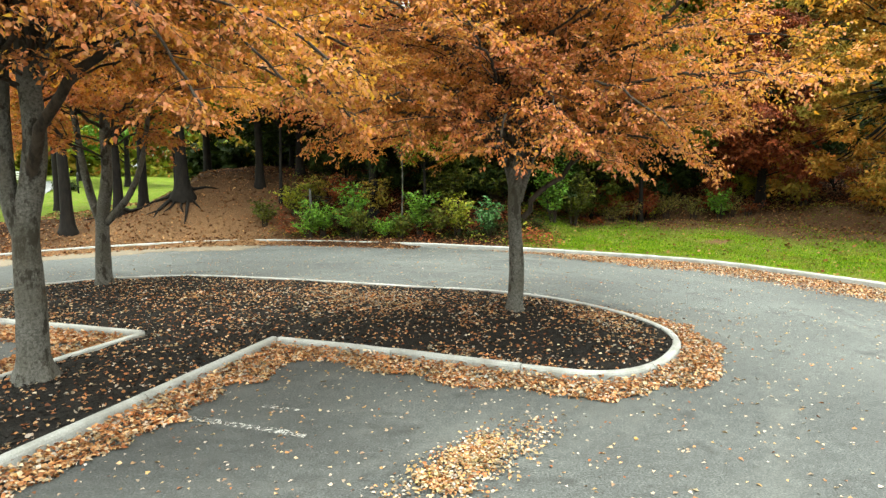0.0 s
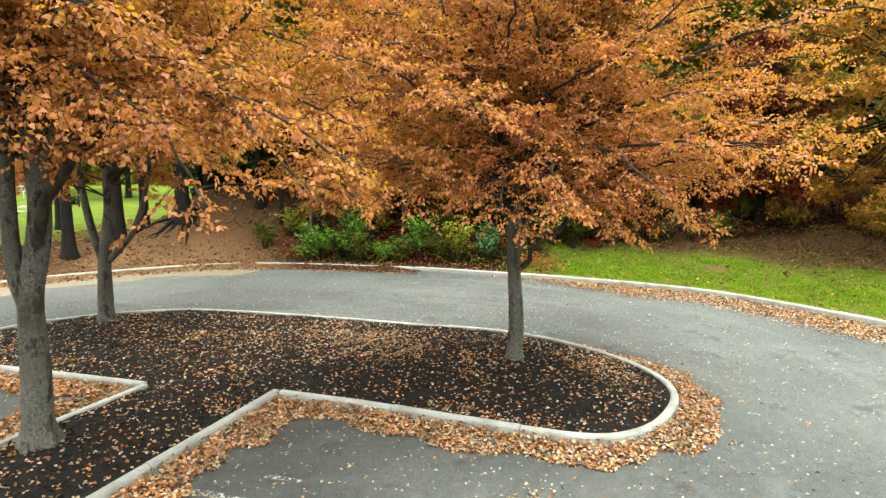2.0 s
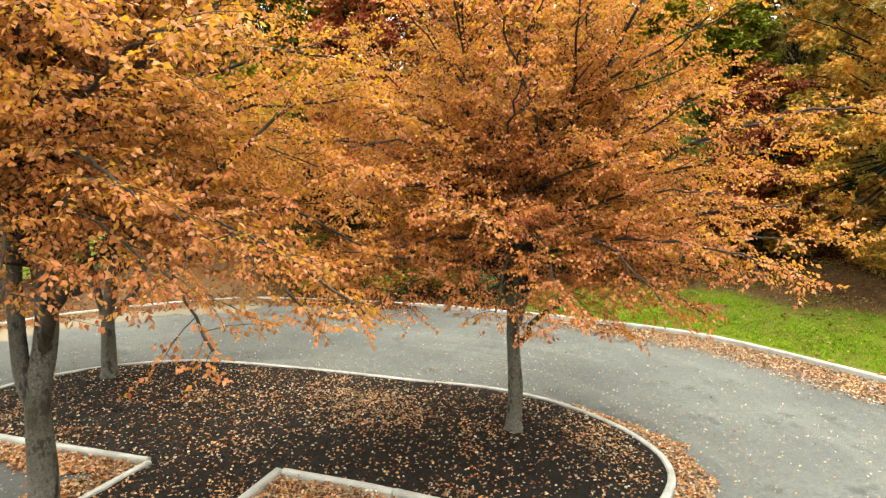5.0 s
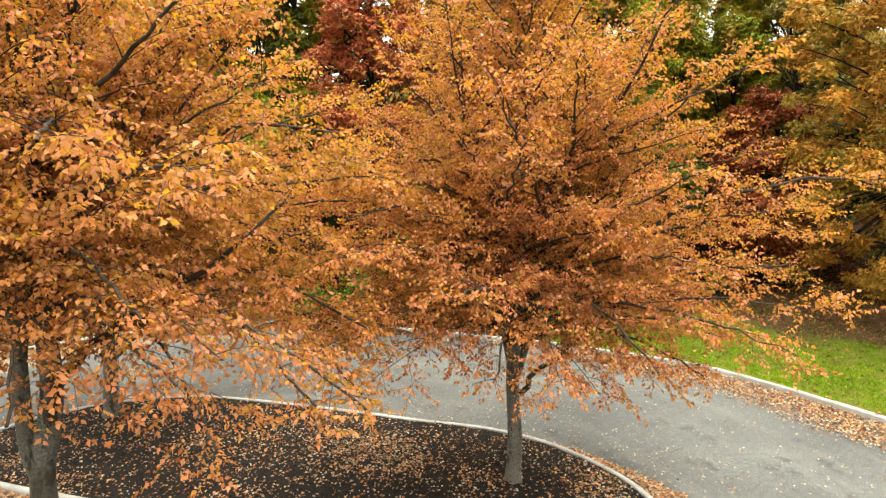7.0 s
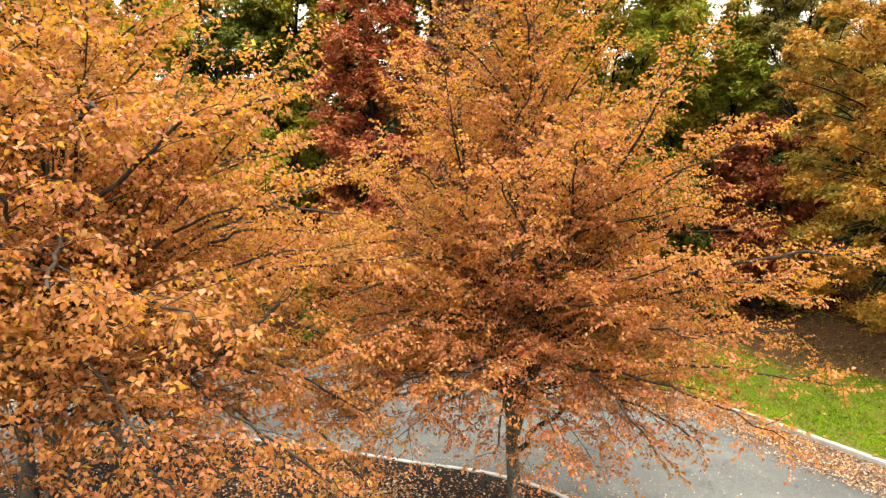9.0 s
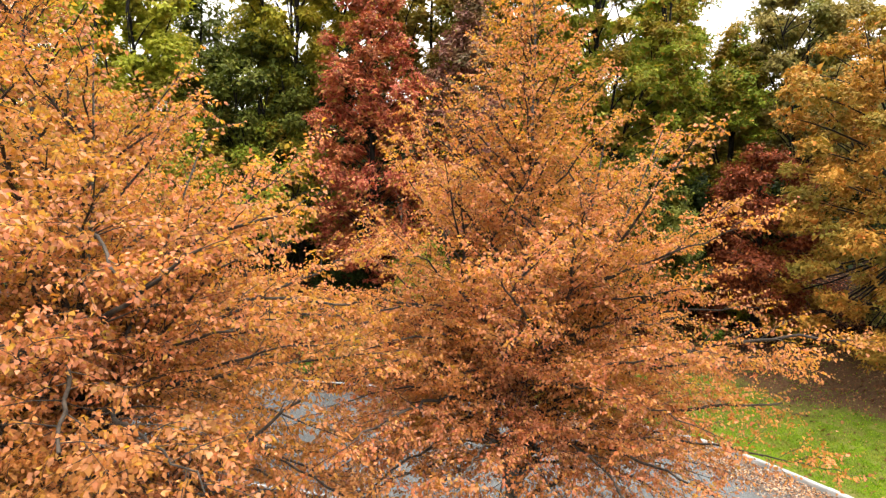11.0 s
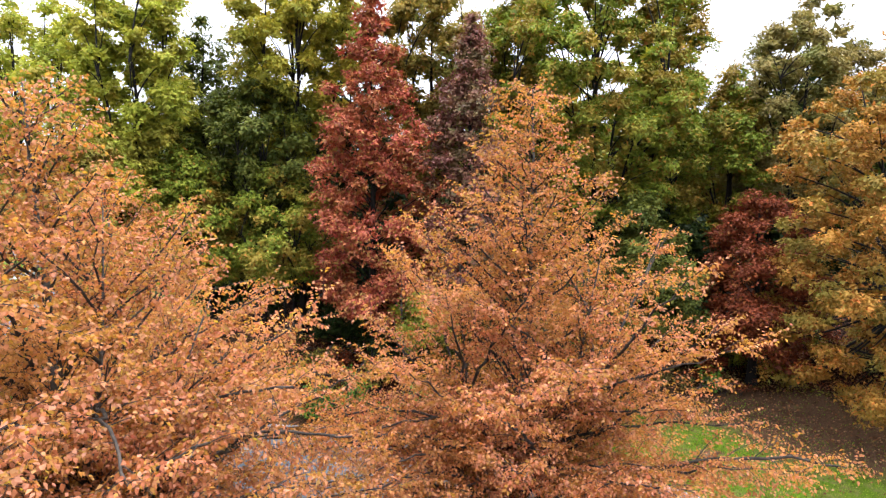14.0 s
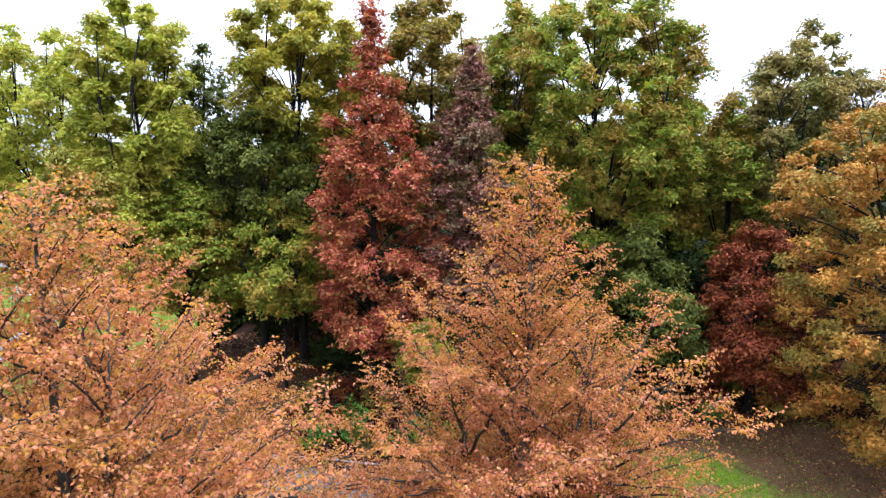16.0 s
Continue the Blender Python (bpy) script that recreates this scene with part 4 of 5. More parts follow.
    for q in c:
        path = min(paths, key=lambda w: np.hypot(np.interp(q[2], w[:, 2], w[:, 0]) - q[0], np.interp(q[2], w[:, 2], w[:, 1]) - q[1]))
        zs = np.clip(q[2] - r.uniform(0.3, 0.9) * min(2.0, np.hypot(q[0], q[1])) - 0.1, max(0.15 * h, path[0, 2]), path[-1, 2])
        st = np.array([np.interp(zs, path[:, 2], path[:, k]) for k in range(3)])
        limb_mesh.add(bend(st, st + (q - st) * [0.4, 0.4, 0.7], q, 6), np.linspace(0.012 + 0.010 * np.linalg.norm(q - st), 0.008, 6), 5)
    # tufts over the upper and outer side of each lobe
    per = 9
    tufts = max(20, int(count * (1 - fill) / per))
    own = r.choice(boughs, tufts, p=big ** 2 / (big ** 2).sum())
    away = unit(c - [lean * 0.6, 0, b + 0.3 * (h - b)])
    d = unit(r.normal(0, 1, (tufts, 3)) + away[own] * 0.55 + [0, 0, 0.42])
    lump = 0.86 + 0.16 * np.sin(d[:, 0] * 5 + own) * np.sin(d[:, 1] * 5 + 2 * own) + 0.10 * np.sin(d[:, 2] * 7 + 3 * own)
    at = c[own] + d * (big[own] * lump * np.where(r.rand(tufts) < 0.14, r.uniform(1.05, 1.35, tufts), r.uniform(0.3, 1.1, tufts) ** 0.6))[:, None] * [1.05, 1.05, 0.85]
    for i in range(0, tufts, max(6, tufts // 260)):
        q, e = c[own[i]], at[i]
        limb_mesh.add(np.array([q, (q + e) / 2 + [0, 0, -0.05 * big[own[i]]], e]), [0.009, 0.006, 0.003], 3)
    tagged(part("branchwork", limb_mesh.mesh("branchwork"), SHADEBARK, tree), kind="stuff")
    which = np.repeat(np.arange(tufts), per)
    n = len(which)
    g3 = unit(r.normal(0, 1, (n, 3)) + 0.55 * d[which])
    spread = tuft * r.uniform(0.6, 1.3, tufts)[which][:, None]
    p = at[which] + g3 * spread * r.uniform(0.15, 1.0, (n, 1)) * [1.1, 1.1, 0.62]
    p[:, 2] = np.maximum(p[:, 2], 0.08)
    axis = unit(g3 * [1, 1, 0.5] + r.normal(0, 0.35, (n, 3)) - [0, 0, 0.35])
    nrm = unit(0.5 * d[which] + [0, 0, 0.7] + r.normal(0, 0.42, (n, 3)))
    long = size * 0.82 * r.uniform(0.6, 1.35, n)
    # shaded leaves inside the lobes, larger and fewer
    m = int(count * fill)
    w2 = r.choice(boughs, m)
    p2 = c[w2] * [0.9, 0.9, 1] + unit(r.normal(0, 1, (m, 3))) * (big[w2] * r.uniform(0.0, 0.72, m))[:, None]
    p2[:, 2] = np.maximum(p2[:, 2], 0.08)
    ax2 = unit(r.normal(0, 1, (m, 3)) * [1, 1, 0.4])
    nr2 = unit(r.normal(0, 0.6, (m, 3)) + [0, 0, 0.6])
    part("crown", leaves("crown", np.vstack([p, p2]), np.vstack([axis, ax2]), np.vstack([nrm, nr2]), np.concatenate([long, size * r.uniform(1.4, 2.4, m)]), 0.8, 0.2, "far"), mat, tree)
    return tree


W = wood_tree
W("oak_tree", "tall yellow-green oak with open crown against the sky", -10.7, 23.5, 15.6, 2.1, 7.2, GREENS["lime"], 101, 36000, 0.17, "broad", 44, fork=True)
W("oak_tree", "pale green open-crowned oak at the woodland edge", -15.2, 26.0, 15.4, 2.9, 7.6, GREENS["lime"], 102, 19000, 0.18, "broad", 32, fork=True, fill=0.04)
W("oak_tree", "pale green oak behind the open-crowned one", -19.4, 27.0, 15.0, 2.3, 6.8, GREENS["lime"], 126, 15000, 0.18, "broad", 28, fork=True)
W("maple_tree", "yellow-green maple with root-flared trunk on the bank", -11.2, 22.7, 10.6, 2.5, 4.6, GREENS["lime"], 103, 20000, 0.15, "oval", 30, 0.17, flare=0.8, roots=7)
W("woodland_tree", "amber and green tree with a straight grey trunk", -11.7, 20.4, 10.4, 1.9, 5.4, GREENS["amber"], 121, 12000, 0.14, "oval", 24, 0.19, flare=0.7)
W("woodland_tree", "green tree with exposed roots on the bare mound", -9.2, 23.3, 9.6, 2.3, 4.4, GREENS["oak"], 122, 17000, 0.15, "oval", 28, 0.24, flare=1.0, roots=10)
W("woodland_tree", "dark green narrow tree between oaks", -9.6, 27.0, 14.8, 1.8, 6.6, GREENS["forest"], 104, 17000, 0.16, "oval", 26)
W("oak_tree", "tall yellow olive oak with dark forked trunk", -5.5, 25.5, 16.4, 2.6, 9.0, GREENS["gold"], 105, 32000, 0.175, "broad", 42, fork=True, fill=0.11)
W("oak_tree", "dark green oak below the yellow one", -6.8, 24.5, 11.9, 2.5, 6.0, GREENS["forest"], 127, 27000, 0.16, "broad", 36, fork=True)
W("woodland_tree", "bushy mid-green tree low at the woodland edge", -5.8, 23.6, 8.9, 2.5, 4.6, GREENS["oak"], 106, 24000, 0.14, "dome", 26, 0.07, fork=True)
W("woodland_tree", "green lower tree beside the bushy one", -10.1, 25.0, 9.0, 2.4, 4.4, GREENS["oak"], 128, 18000, 0.14, "dome", 24, 0.09, fork=True)
W("red_maple_tree", "crimson red maple with narrow pointed crown", -2.4, 22.6, 15.1, 2.3, 3.3, GREENS["red"], 107, 46000, 0.135, "spire", 70, fill=0.08, tuft=0.18)
W("oak_tree", "tall bronze olive oak rising behind the red maples", -0.4, 26.8, 16.6, 2.4, 7.8, GREENS["bronze"], 109, 32000, 0.17, "broad", 38, fork=True, fill=0.14)
W("red_maple_tree", "dull plum-red maple beside the crimson one", 0.9, 23.2, 13.9, 1.7, 4.4, GREENS["plum"], 108, 34000, 0.135, "spire", 56, fill=0.08, tuft=0.18)
W("oak_tree", "large rounded green oak with a few orange sprays", 5.8, 25.5, 16.0, 4.2, 5.7, GREENS["oak"], 110, 88000, 0.16, "broad", 92, fork=True, fill=0.12)
W("oak_tree", "green oak behind the large rounded one", 3.0, 27.5, 16.6, 1.7, 8.9, GREENS["oak"], 123, 19000, 0.17, "broad", 26, fork=True)
W("oak_tree", "grey-green oak beside the large rounded one", 8.9, 26.5, 15.1, 1.6, 6.0, GREENS["oak"], 129, 22000, 0.16, "oval", 32, fork=True)
W("woodland_tree", "green tree with lower shoulder at the wood's edge", 11.4, 26.3, 12.6, 1.8, 5.5, GREENS["oak"], 111, 22000, 0.16, "oval", 30, fork=True)
W("oak_tree", "thin brownish green oak standing against the sky", 14.0, 26.0, 15.4, 3.2, 6.5, GREENS["brown"], 112, 44000, 0.155, "oval", 60, fork=True, fill=0.12)
W("woodland_tree", "dark russet understory tree in the shade", 10.9, 22.6, 8.0, 2.3, 2.0, GREENS["maroon"], 113, 24000, 0.13, "dome", 36)
W("woodland_tree", "spreading russet and olive tree over the lawn's edge", 13.7, 18.8, 12.8, 4.1, 1.2, GREENS["russet"], 114, 96000, 0.125, "column", 120, 0.2, fork=True, fill=0.06, tuft=0.17)
W("woodland_tree", "small yellow-green tree behind the road bank", -0.6, 21.6, 4.8, 1.0, 2.6, GREENS["lemon"], 115, 8000, 0.1, "dome", 14, 0.06)
W("woodland_tree", "green understory tree below the rounded oak", 6.8, 22.6, 7.7, 2.4, 2.9, GREENS["forest"], 116, 22000, 0.14, "dome", 28, 0.08)
# understory in the deep leaf, whose colour carries the shade under the canopy
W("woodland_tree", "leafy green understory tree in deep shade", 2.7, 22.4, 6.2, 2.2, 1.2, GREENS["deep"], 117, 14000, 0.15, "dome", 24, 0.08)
W("woodland_tree", "leafy understory tree behind the bank, shade put into its leaf colour", -1.2, 26.9, 7.0, 2.6, 2.4, GREENS["deep"], 118, 11000, 0.18, "dome", 22, 0.08)
W("woodland_tree", "leafy understory tree behind the bank, shade put into its leaf colour", 4.9, 24.3, 7.4, 2.6, 1.2, GREENS["deep"], 119, 13000, 0.16, "dome", 24, 0.08)
W("woodland_tree", "added thicket behind the bare mound, coloured as the wood's shade", -10.4, 33.2, 7.8, 2.5, 0.9, GREENS["deep"], 141, 6000, 0.36, "dome", 16, 0.08, 0.35, "thickets in the wood", tuft=0.45)
W("woodland_tree", "understory tree above the bare bank, shade put into its leaf colour", -6.3, 27.5, 8.6, 3.0, 3.0, GREENS["deep"], 120, 12000, 0.18, "dome", 22, 0.1)
W("woodland_tree", "understory tree at the back of the wood, shade put into its leaf colour", 8.4, 25.6, 7.4, 2.8, 1.6, GREENS["deep"], 124, 11000, 0.18, "dome", 22, 0.1)
W("woodland_tree", "understory tree at the back of the wood, shade put into its leaf colour", 1.2, 25.9, 7.4, 2.8, 1.6, GREENS["deep"], 125, 11000, 0.18, "dome", 22, 0.1)
far_kinds = ["deep", "oak", "deep", "brown", "deep", "oak", "deep", "brown", "deep", "oak", "deep"]
for i, kind in enumerate(far_kinds[1:], 1):
    W("woodland_tree", "dim tree deep in the wood", -11.8 + i * 3.7, 31.5 + 3.5 * (i % 2), 12.6 + 0.8 * (i % 3) - (1.5 if i in (6, 7) else 0), 3.4, 1.0, GREENS[kind], 130 + i, 7000, 0.36, "dome", 22, 0.16, 0.3, tuft=0.4)
W("woodland_tree", "bright green tree on the far lawn", -21.0, 44, 11.0, 4.0, 3.4, GREENS["fresh"], 156, 8000, 0.3, "dome", 26, 0.2, 0.2, "trees beyond the far lawn", tuft=0.4)
W("woodland_tree", "yellow-green tree on the far lawn", -27.5, 50, 12.0, 4.4, 3.6, GREENS["lime"], 157, 8000, 0.32, "dome", 26, 0.2, 0.2, "trees beyond the far lawn", tuft=0.4)
for i in range(9):
    W("woodland_tree", "distant pale green tree beyond the far lawn", -64 + i * 5.2, 64 + 4 * (i % 2), 11.5 + 1.5 * (i % 3), 5.4, 1.2, GREENS["lime" if i % 2 else "oak"], 240 + i, 4000, 0.66, "dome", 24, 0.25, 0.2, "trees beyond the far lawn", tuft=0.7)

# leafy growth under the trees behind the shrub row, with shade in its colour
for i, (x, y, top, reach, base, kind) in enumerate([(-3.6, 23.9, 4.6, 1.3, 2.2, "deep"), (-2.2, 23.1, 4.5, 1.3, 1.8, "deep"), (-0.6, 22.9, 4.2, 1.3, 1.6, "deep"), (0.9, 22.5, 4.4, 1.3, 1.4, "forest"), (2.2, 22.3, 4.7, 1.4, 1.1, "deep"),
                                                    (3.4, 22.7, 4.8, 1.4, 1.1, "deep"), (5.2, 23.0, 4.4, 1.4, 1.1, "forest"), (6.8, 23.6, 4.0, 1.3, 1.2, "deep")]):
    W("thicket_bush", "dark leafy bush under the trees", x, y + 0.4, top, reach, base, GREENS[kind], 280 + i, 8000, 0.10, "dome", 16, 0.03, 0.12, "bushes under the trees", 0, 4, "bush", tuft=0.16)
slope = random.Random(44)
for i in range(16):
    x = 4.4 + i * 0.72 + slope.uniform(-0.3, 0.3)
    y = 23.6 + slope.uniform(-0.5, 2.4) - 0.22 * max(0, x - 8)
    kind = slope.choice(["maroon", "forest", "maroon", "brown", "lemon", "maroon"] if x > 7 else ["forest", "brown", "lemon", "maroon", "forest"])
    tall = slope.uniform(0.9, 2.2)
    g = height_at(x, y)
    W("thicket_bush", "thin straggly bush on the shaded slope behind the lawn", x, y, g + tall, slope.uniform(0.6, 1.1), g + 0.25, GREENS[kind], 320 + i, 2600, 0.095, "dome", 9, 0.02, 0.05, "bushes behind the lawn", 0, 4, "bush", tuft=0.15)
# thickets added to close the gaps, their leaf colour standing in for shade
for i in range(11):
    W("woodland_tree", "added thicket at the back of the wood, coloured as its shade", -7.6 + i * 3.5, 35.0 + 2.5 * (i % 2), 8.0, 3.2, 0.9, GREENS["deep"], 260 + i, 5000, 0.38, "dome", 18, 0.08, 0.35, "thickets in the wood", tuft=0.45)


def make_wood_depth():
    """The wood goes on behind: dense leafage coloured as shade, too far in to tell its trees apart."""
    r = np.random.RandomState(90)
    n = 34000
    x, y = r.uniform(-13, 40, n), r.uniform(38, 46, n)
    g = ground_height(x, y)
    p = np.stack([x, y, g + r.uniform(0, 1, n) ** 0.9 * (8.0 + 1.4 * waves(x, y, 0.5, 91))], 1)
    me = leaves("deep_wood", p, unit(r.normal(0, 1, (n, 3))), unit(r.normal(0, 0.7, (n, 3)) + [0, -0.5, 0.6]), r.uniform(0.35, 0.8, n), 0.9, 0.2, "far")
    tagged(part("deep_wood", me, GREENS["deep"]), "leafy backdrop behind the front trees, coloured as the wood's shaded depth", "woodland", kind="stuff")


make_wood_depth()


def shrub(label, x, y, tall, reach, mat, seed, stems=16, size=0.1, group="shrubs on the bank", name="shrub"):
    """Arching shoots from one root with leafy side twigs, ragged in outline."""
    rng = random.Random(seed)
    ob = tagged(new(name), label, "shrub", group)
    ob.location = (x, y, height_at(x, y))
    t, leaf = Tubes(), []
    for k in range(stems):
        a = k * 2.39996 + rng.uniform(-0.5, 0.5)
        h = tall * rng.uniform(0.35, 1.0)
        out = reach * rng.uniform(0.3, 1.45)
        tip = np.array([math.cos(a) * out, math.sin(a) * out, h])
        path = bend((0.08 * math.cos(a), 0.08 * math.sin(a), -0.05), (0.25 * tip[0], 0.25 * tip[1], 0.85 * h), tip, 7)
        t.add(path, np.linspace(0.010, 0.003, 7), 4)
        n = max(5, int(np.linalg.norm(tip) / 0.085))
        for j in range(n):
            u = 0.25 + 0.75 * (j + rng.random()) / n
            q = min(int(u * 6), 5)
            p = path[q] + (path[q + 1] - path[q]) * (u * 6 - q)
            d = unit(path[q + 1] - path[q])
            b = rng.uniform(0, 6.28)
            way = unit(0.45 * d + np.array([math.cos(b), math.sin(b), rng.uniform(-0.15, 0.45)]))
            long = rng.uniform(0.08, 0.30) * (1.3 - 0.7 * u)
            t.add([p, p + way * long], [0.003, 0.0015], 3)
            m = max(2, int(long / 0.042))
            for i in range(m):
                leaf.append((*(p + way * long * (i + 1) / m), *way, 1 if i % 2 else -1))
    part("stem_work", t.mesh("stem_work"), LIMB, ob)
    part("foliage", leaf_cloud("foliage", leaf, size, seed, 0.3, None, False), mat, ob)


def undergrowth(name, label, x, y, mat, seed, tall, size):
    """Low leafy growth over the bank, uneven in height."""
    r = np.random.RandomState(seed)
    d = kerb_distance(x, y)
    n = len(x)
    rise = tall * (0.25 + 0.75 * smooth(-0.6, 0.8, waves(x, y, 2.4, seed))) * r.uniform(0.02, 1, n) ** 1.3
    a = r.uniform(0, 6.28, n)
    axis = np.stack([np.cos(a), np.sin(a), r.uniform(-0.3, 0.5, n)], 1)
    nrm = np.stack([r.normal(0, 0.4, n), r.normal(0, 0.4, n) - 0.35, np.ones(n)], 1)
    me = leaves(name, np.stack([x, y, ground_height(x, y, np.clip(d, 0, None)) + rise], 1), axis, nrm, size * r.uniform(0.6, 1.3, n), 0.65, 0.2, False)
    tagged(part(name, me, mat), label, "undergrowth", kind="stuff")


def make_undergrowth():
    r = np.random.RandomState(31)
    x, y = r.uniform(-6.2, 5.5, 60000), r.uniform(18, 28, 60000)
    d = kerb_distance(x, y)
    patch = waves(x, y, 1.5, 71)
    dens = smooth(0.25, 0.9, d) * (1 - 0.8 * smooth(4.5, 7, d)) * smooth(-6.4, -4.6, x + 0.5 * patch) * (1 - smooth(2.6, 3.8, x) * (d < 4.5))
    for lo, hi, key, lab, sd, tall in ((-9, -0.15, "deep", "dark green undergrowth on the bank", 41, 0.55), (-0.15, 0.05, "oak", "green undergrowth on the bank", 42, 0.45),
                                       (0.05, 9, "maroon", "brown dying undergrowth on the bank", 43, 0.4)):
        k = (patch > lo) & (patch <= hi) & (r.rand(len(x)) < 0.75 * dens)
        undergrowth("undergrowth", lab, x[k], y[k], GREENS[key], sd, tall, 0.085)
    x, y = r.uniform(3, 16, 60000), r.uniform(16, 30, 60000)
    d = kerb_distance(x, y)
    patch = waves(x, y, 1.3, 72)
    dens = smooth(6.6, 7.8, d + 0.4 * patch) * (1 - 0.75 * smooth(8, 12, d))
    near = d + 1.2 * waves(x, y, 0.7, 73) < 9.0
    for zone, lo, hi, key, lab, sd, tall in ((near, -9, -0.35, "brown", "olive brown scrub behind the lawn", 44, 0.5), (near, -0.35, 0.05, "oak", "green scrub behind the lawn", 45, 0.4),
                                             (near, 0.05, 0.6, "amber", "dry tawny scrub behind the lawn", 47, 0.25), (near, 0.6, 9, "maroon", "red-brown scrub behind the lawn", 46, 0.3),
                                             (~near, -9, 9, "maroon", "red-brown growth in the shade of the wood", 48, 0.4)):
        k = zone & (patch > lo) & (patch <= hi) & (r.rand(len(x)) < np.where(near, 0.6, 0.6) * dens)
        undergrowth("undergrowth", lab, x[k], y[k], GREENS[key], sd, tall, 0.065)



for i, (x, y, tall, reach, kind, lab) in enumerate([
        (-4.35, 21.3, 1.15, 0.42, "fresh", "bright green leafy shrub beside the kerb"),
        (-3.95, 21.5, 1.0, 0.40, "fresh", "bright green leafy shrub beside the kerb"),
        (-3.05, 21.4, 1.65, 0.55, "fresh", "taller bright green shrub beside the kerb"),
        (-2.75, 21.1, 0.9, 0.40, "forest", "dull green shrub beside the kerb"),
        (-1.85, 21.1, 0.75, 0.50, "fresh", "low green shrub beside the kerb"),
        (-1.35, 20.9, 0.7, 0.35, "forest", "low dark shrub beside the kerb"),
        (-0.75, 20.9, 1.5, 0.42, "fresh", "slender green shrub beside the kerb"),
        (-0.15, 20.8, 0.95, 0.40, "forest", "dark green shrub beside the kerb"),
        (0.45, 20.6, 1.3, 0.40, "lemon", "yellow-green sapling in the shrub row"),
        (1.40, 20.3, 1.15, 0.42, "teal", "blue-green shrub beside the kerb"),
        (3.55, 21.2, 2.3, 0.75, "fresh", "tall green shrub at the lawn's corner"),
        (4.3, 21.6, 1.7, 0.7, "forest", "leafy green shrub at the lawn's corner"),
        (-6.1, 22.4, 0.85, 0.35, "forest", "small dark bush on the bank"),
        (-5.2, 23.0, 1.1, 0.5, "lemon", "straggly shrub on the bank"),
        (-4.5, 23.6, 1.0, 0.6, "amber", "straggly yellowing shrub on the bank"),
        (-3.6, 23.3, 1.1, 0.6, "maroon", "straggly red-brown shrub on the bank"),
        (-2.3, 22.6, 1.3, 0.6, "amber", "straggly olive shrub on the bank"),
        (0.2, 22.2, 1.6, 0.8, "forest", "dark shrub under the trees"),
        (1.7, 22.0, 1.6, 0.8, "forest", "dark shrub under the trees"),
        (9.4, 22.3, 1.0, 0.5, "fresh", "small green shrub on the leaf litter")]):
    shrub(lab, x, y, tall * 1.05, reach, GREENS[kind], 160 + i, int(12 + 20 * reach), 0.105)
scrub = random.Random(9)
for i in range(20):
    x = 4.6 + i * 0.42 + scrub.uniform(-0.3, 0.3)
    y = 22.7 + scrub.uniform(-0.5, 1.8) - 0.16 * max(0, x - 8)
    shrub("low brown and olive scrub in the leaf litter", x, y, scrub.uniform(0.45, 1.05), scrub.uniform(0.35, 0.7), GREENS[scrub.choice(["brown", "maroon", "brown", "oak", "brown", "lemon"])], 200 + i,
          12, 0.075, "scrub behind the lawn", "bramble")


make_undergrowth()


# ---- fallen leaves ----
def litter(name, label, x, y, z, mat, seed, size=0.075, tilt=0.45, fine=True):
    r = np.random.RandomState(seed)
    n = len(x)
    a = r.uniform(0, 6.28, n)
    axis = np.stack([np.cos(a), np.sin(a), r.normal(0, tilt * 0.6, n)], 1)
    nrm = np.array([0, 0, 1.0]) + r.normal(0, tilt, (n, 3))
    me = leaves(name, np.stack([x, y, z], 1), axis, nrm, size * r.uniform(0.6, 1.25, n), 0.66, 0.2, fine)
    tagged(part(name, me, mat), label, "fallen leaves", kind="stuff")


def scatter(r, n, x0, x1, y0, y1):
    return r.uniform(x0, x1, n), r.uniform(y0, y1, n)


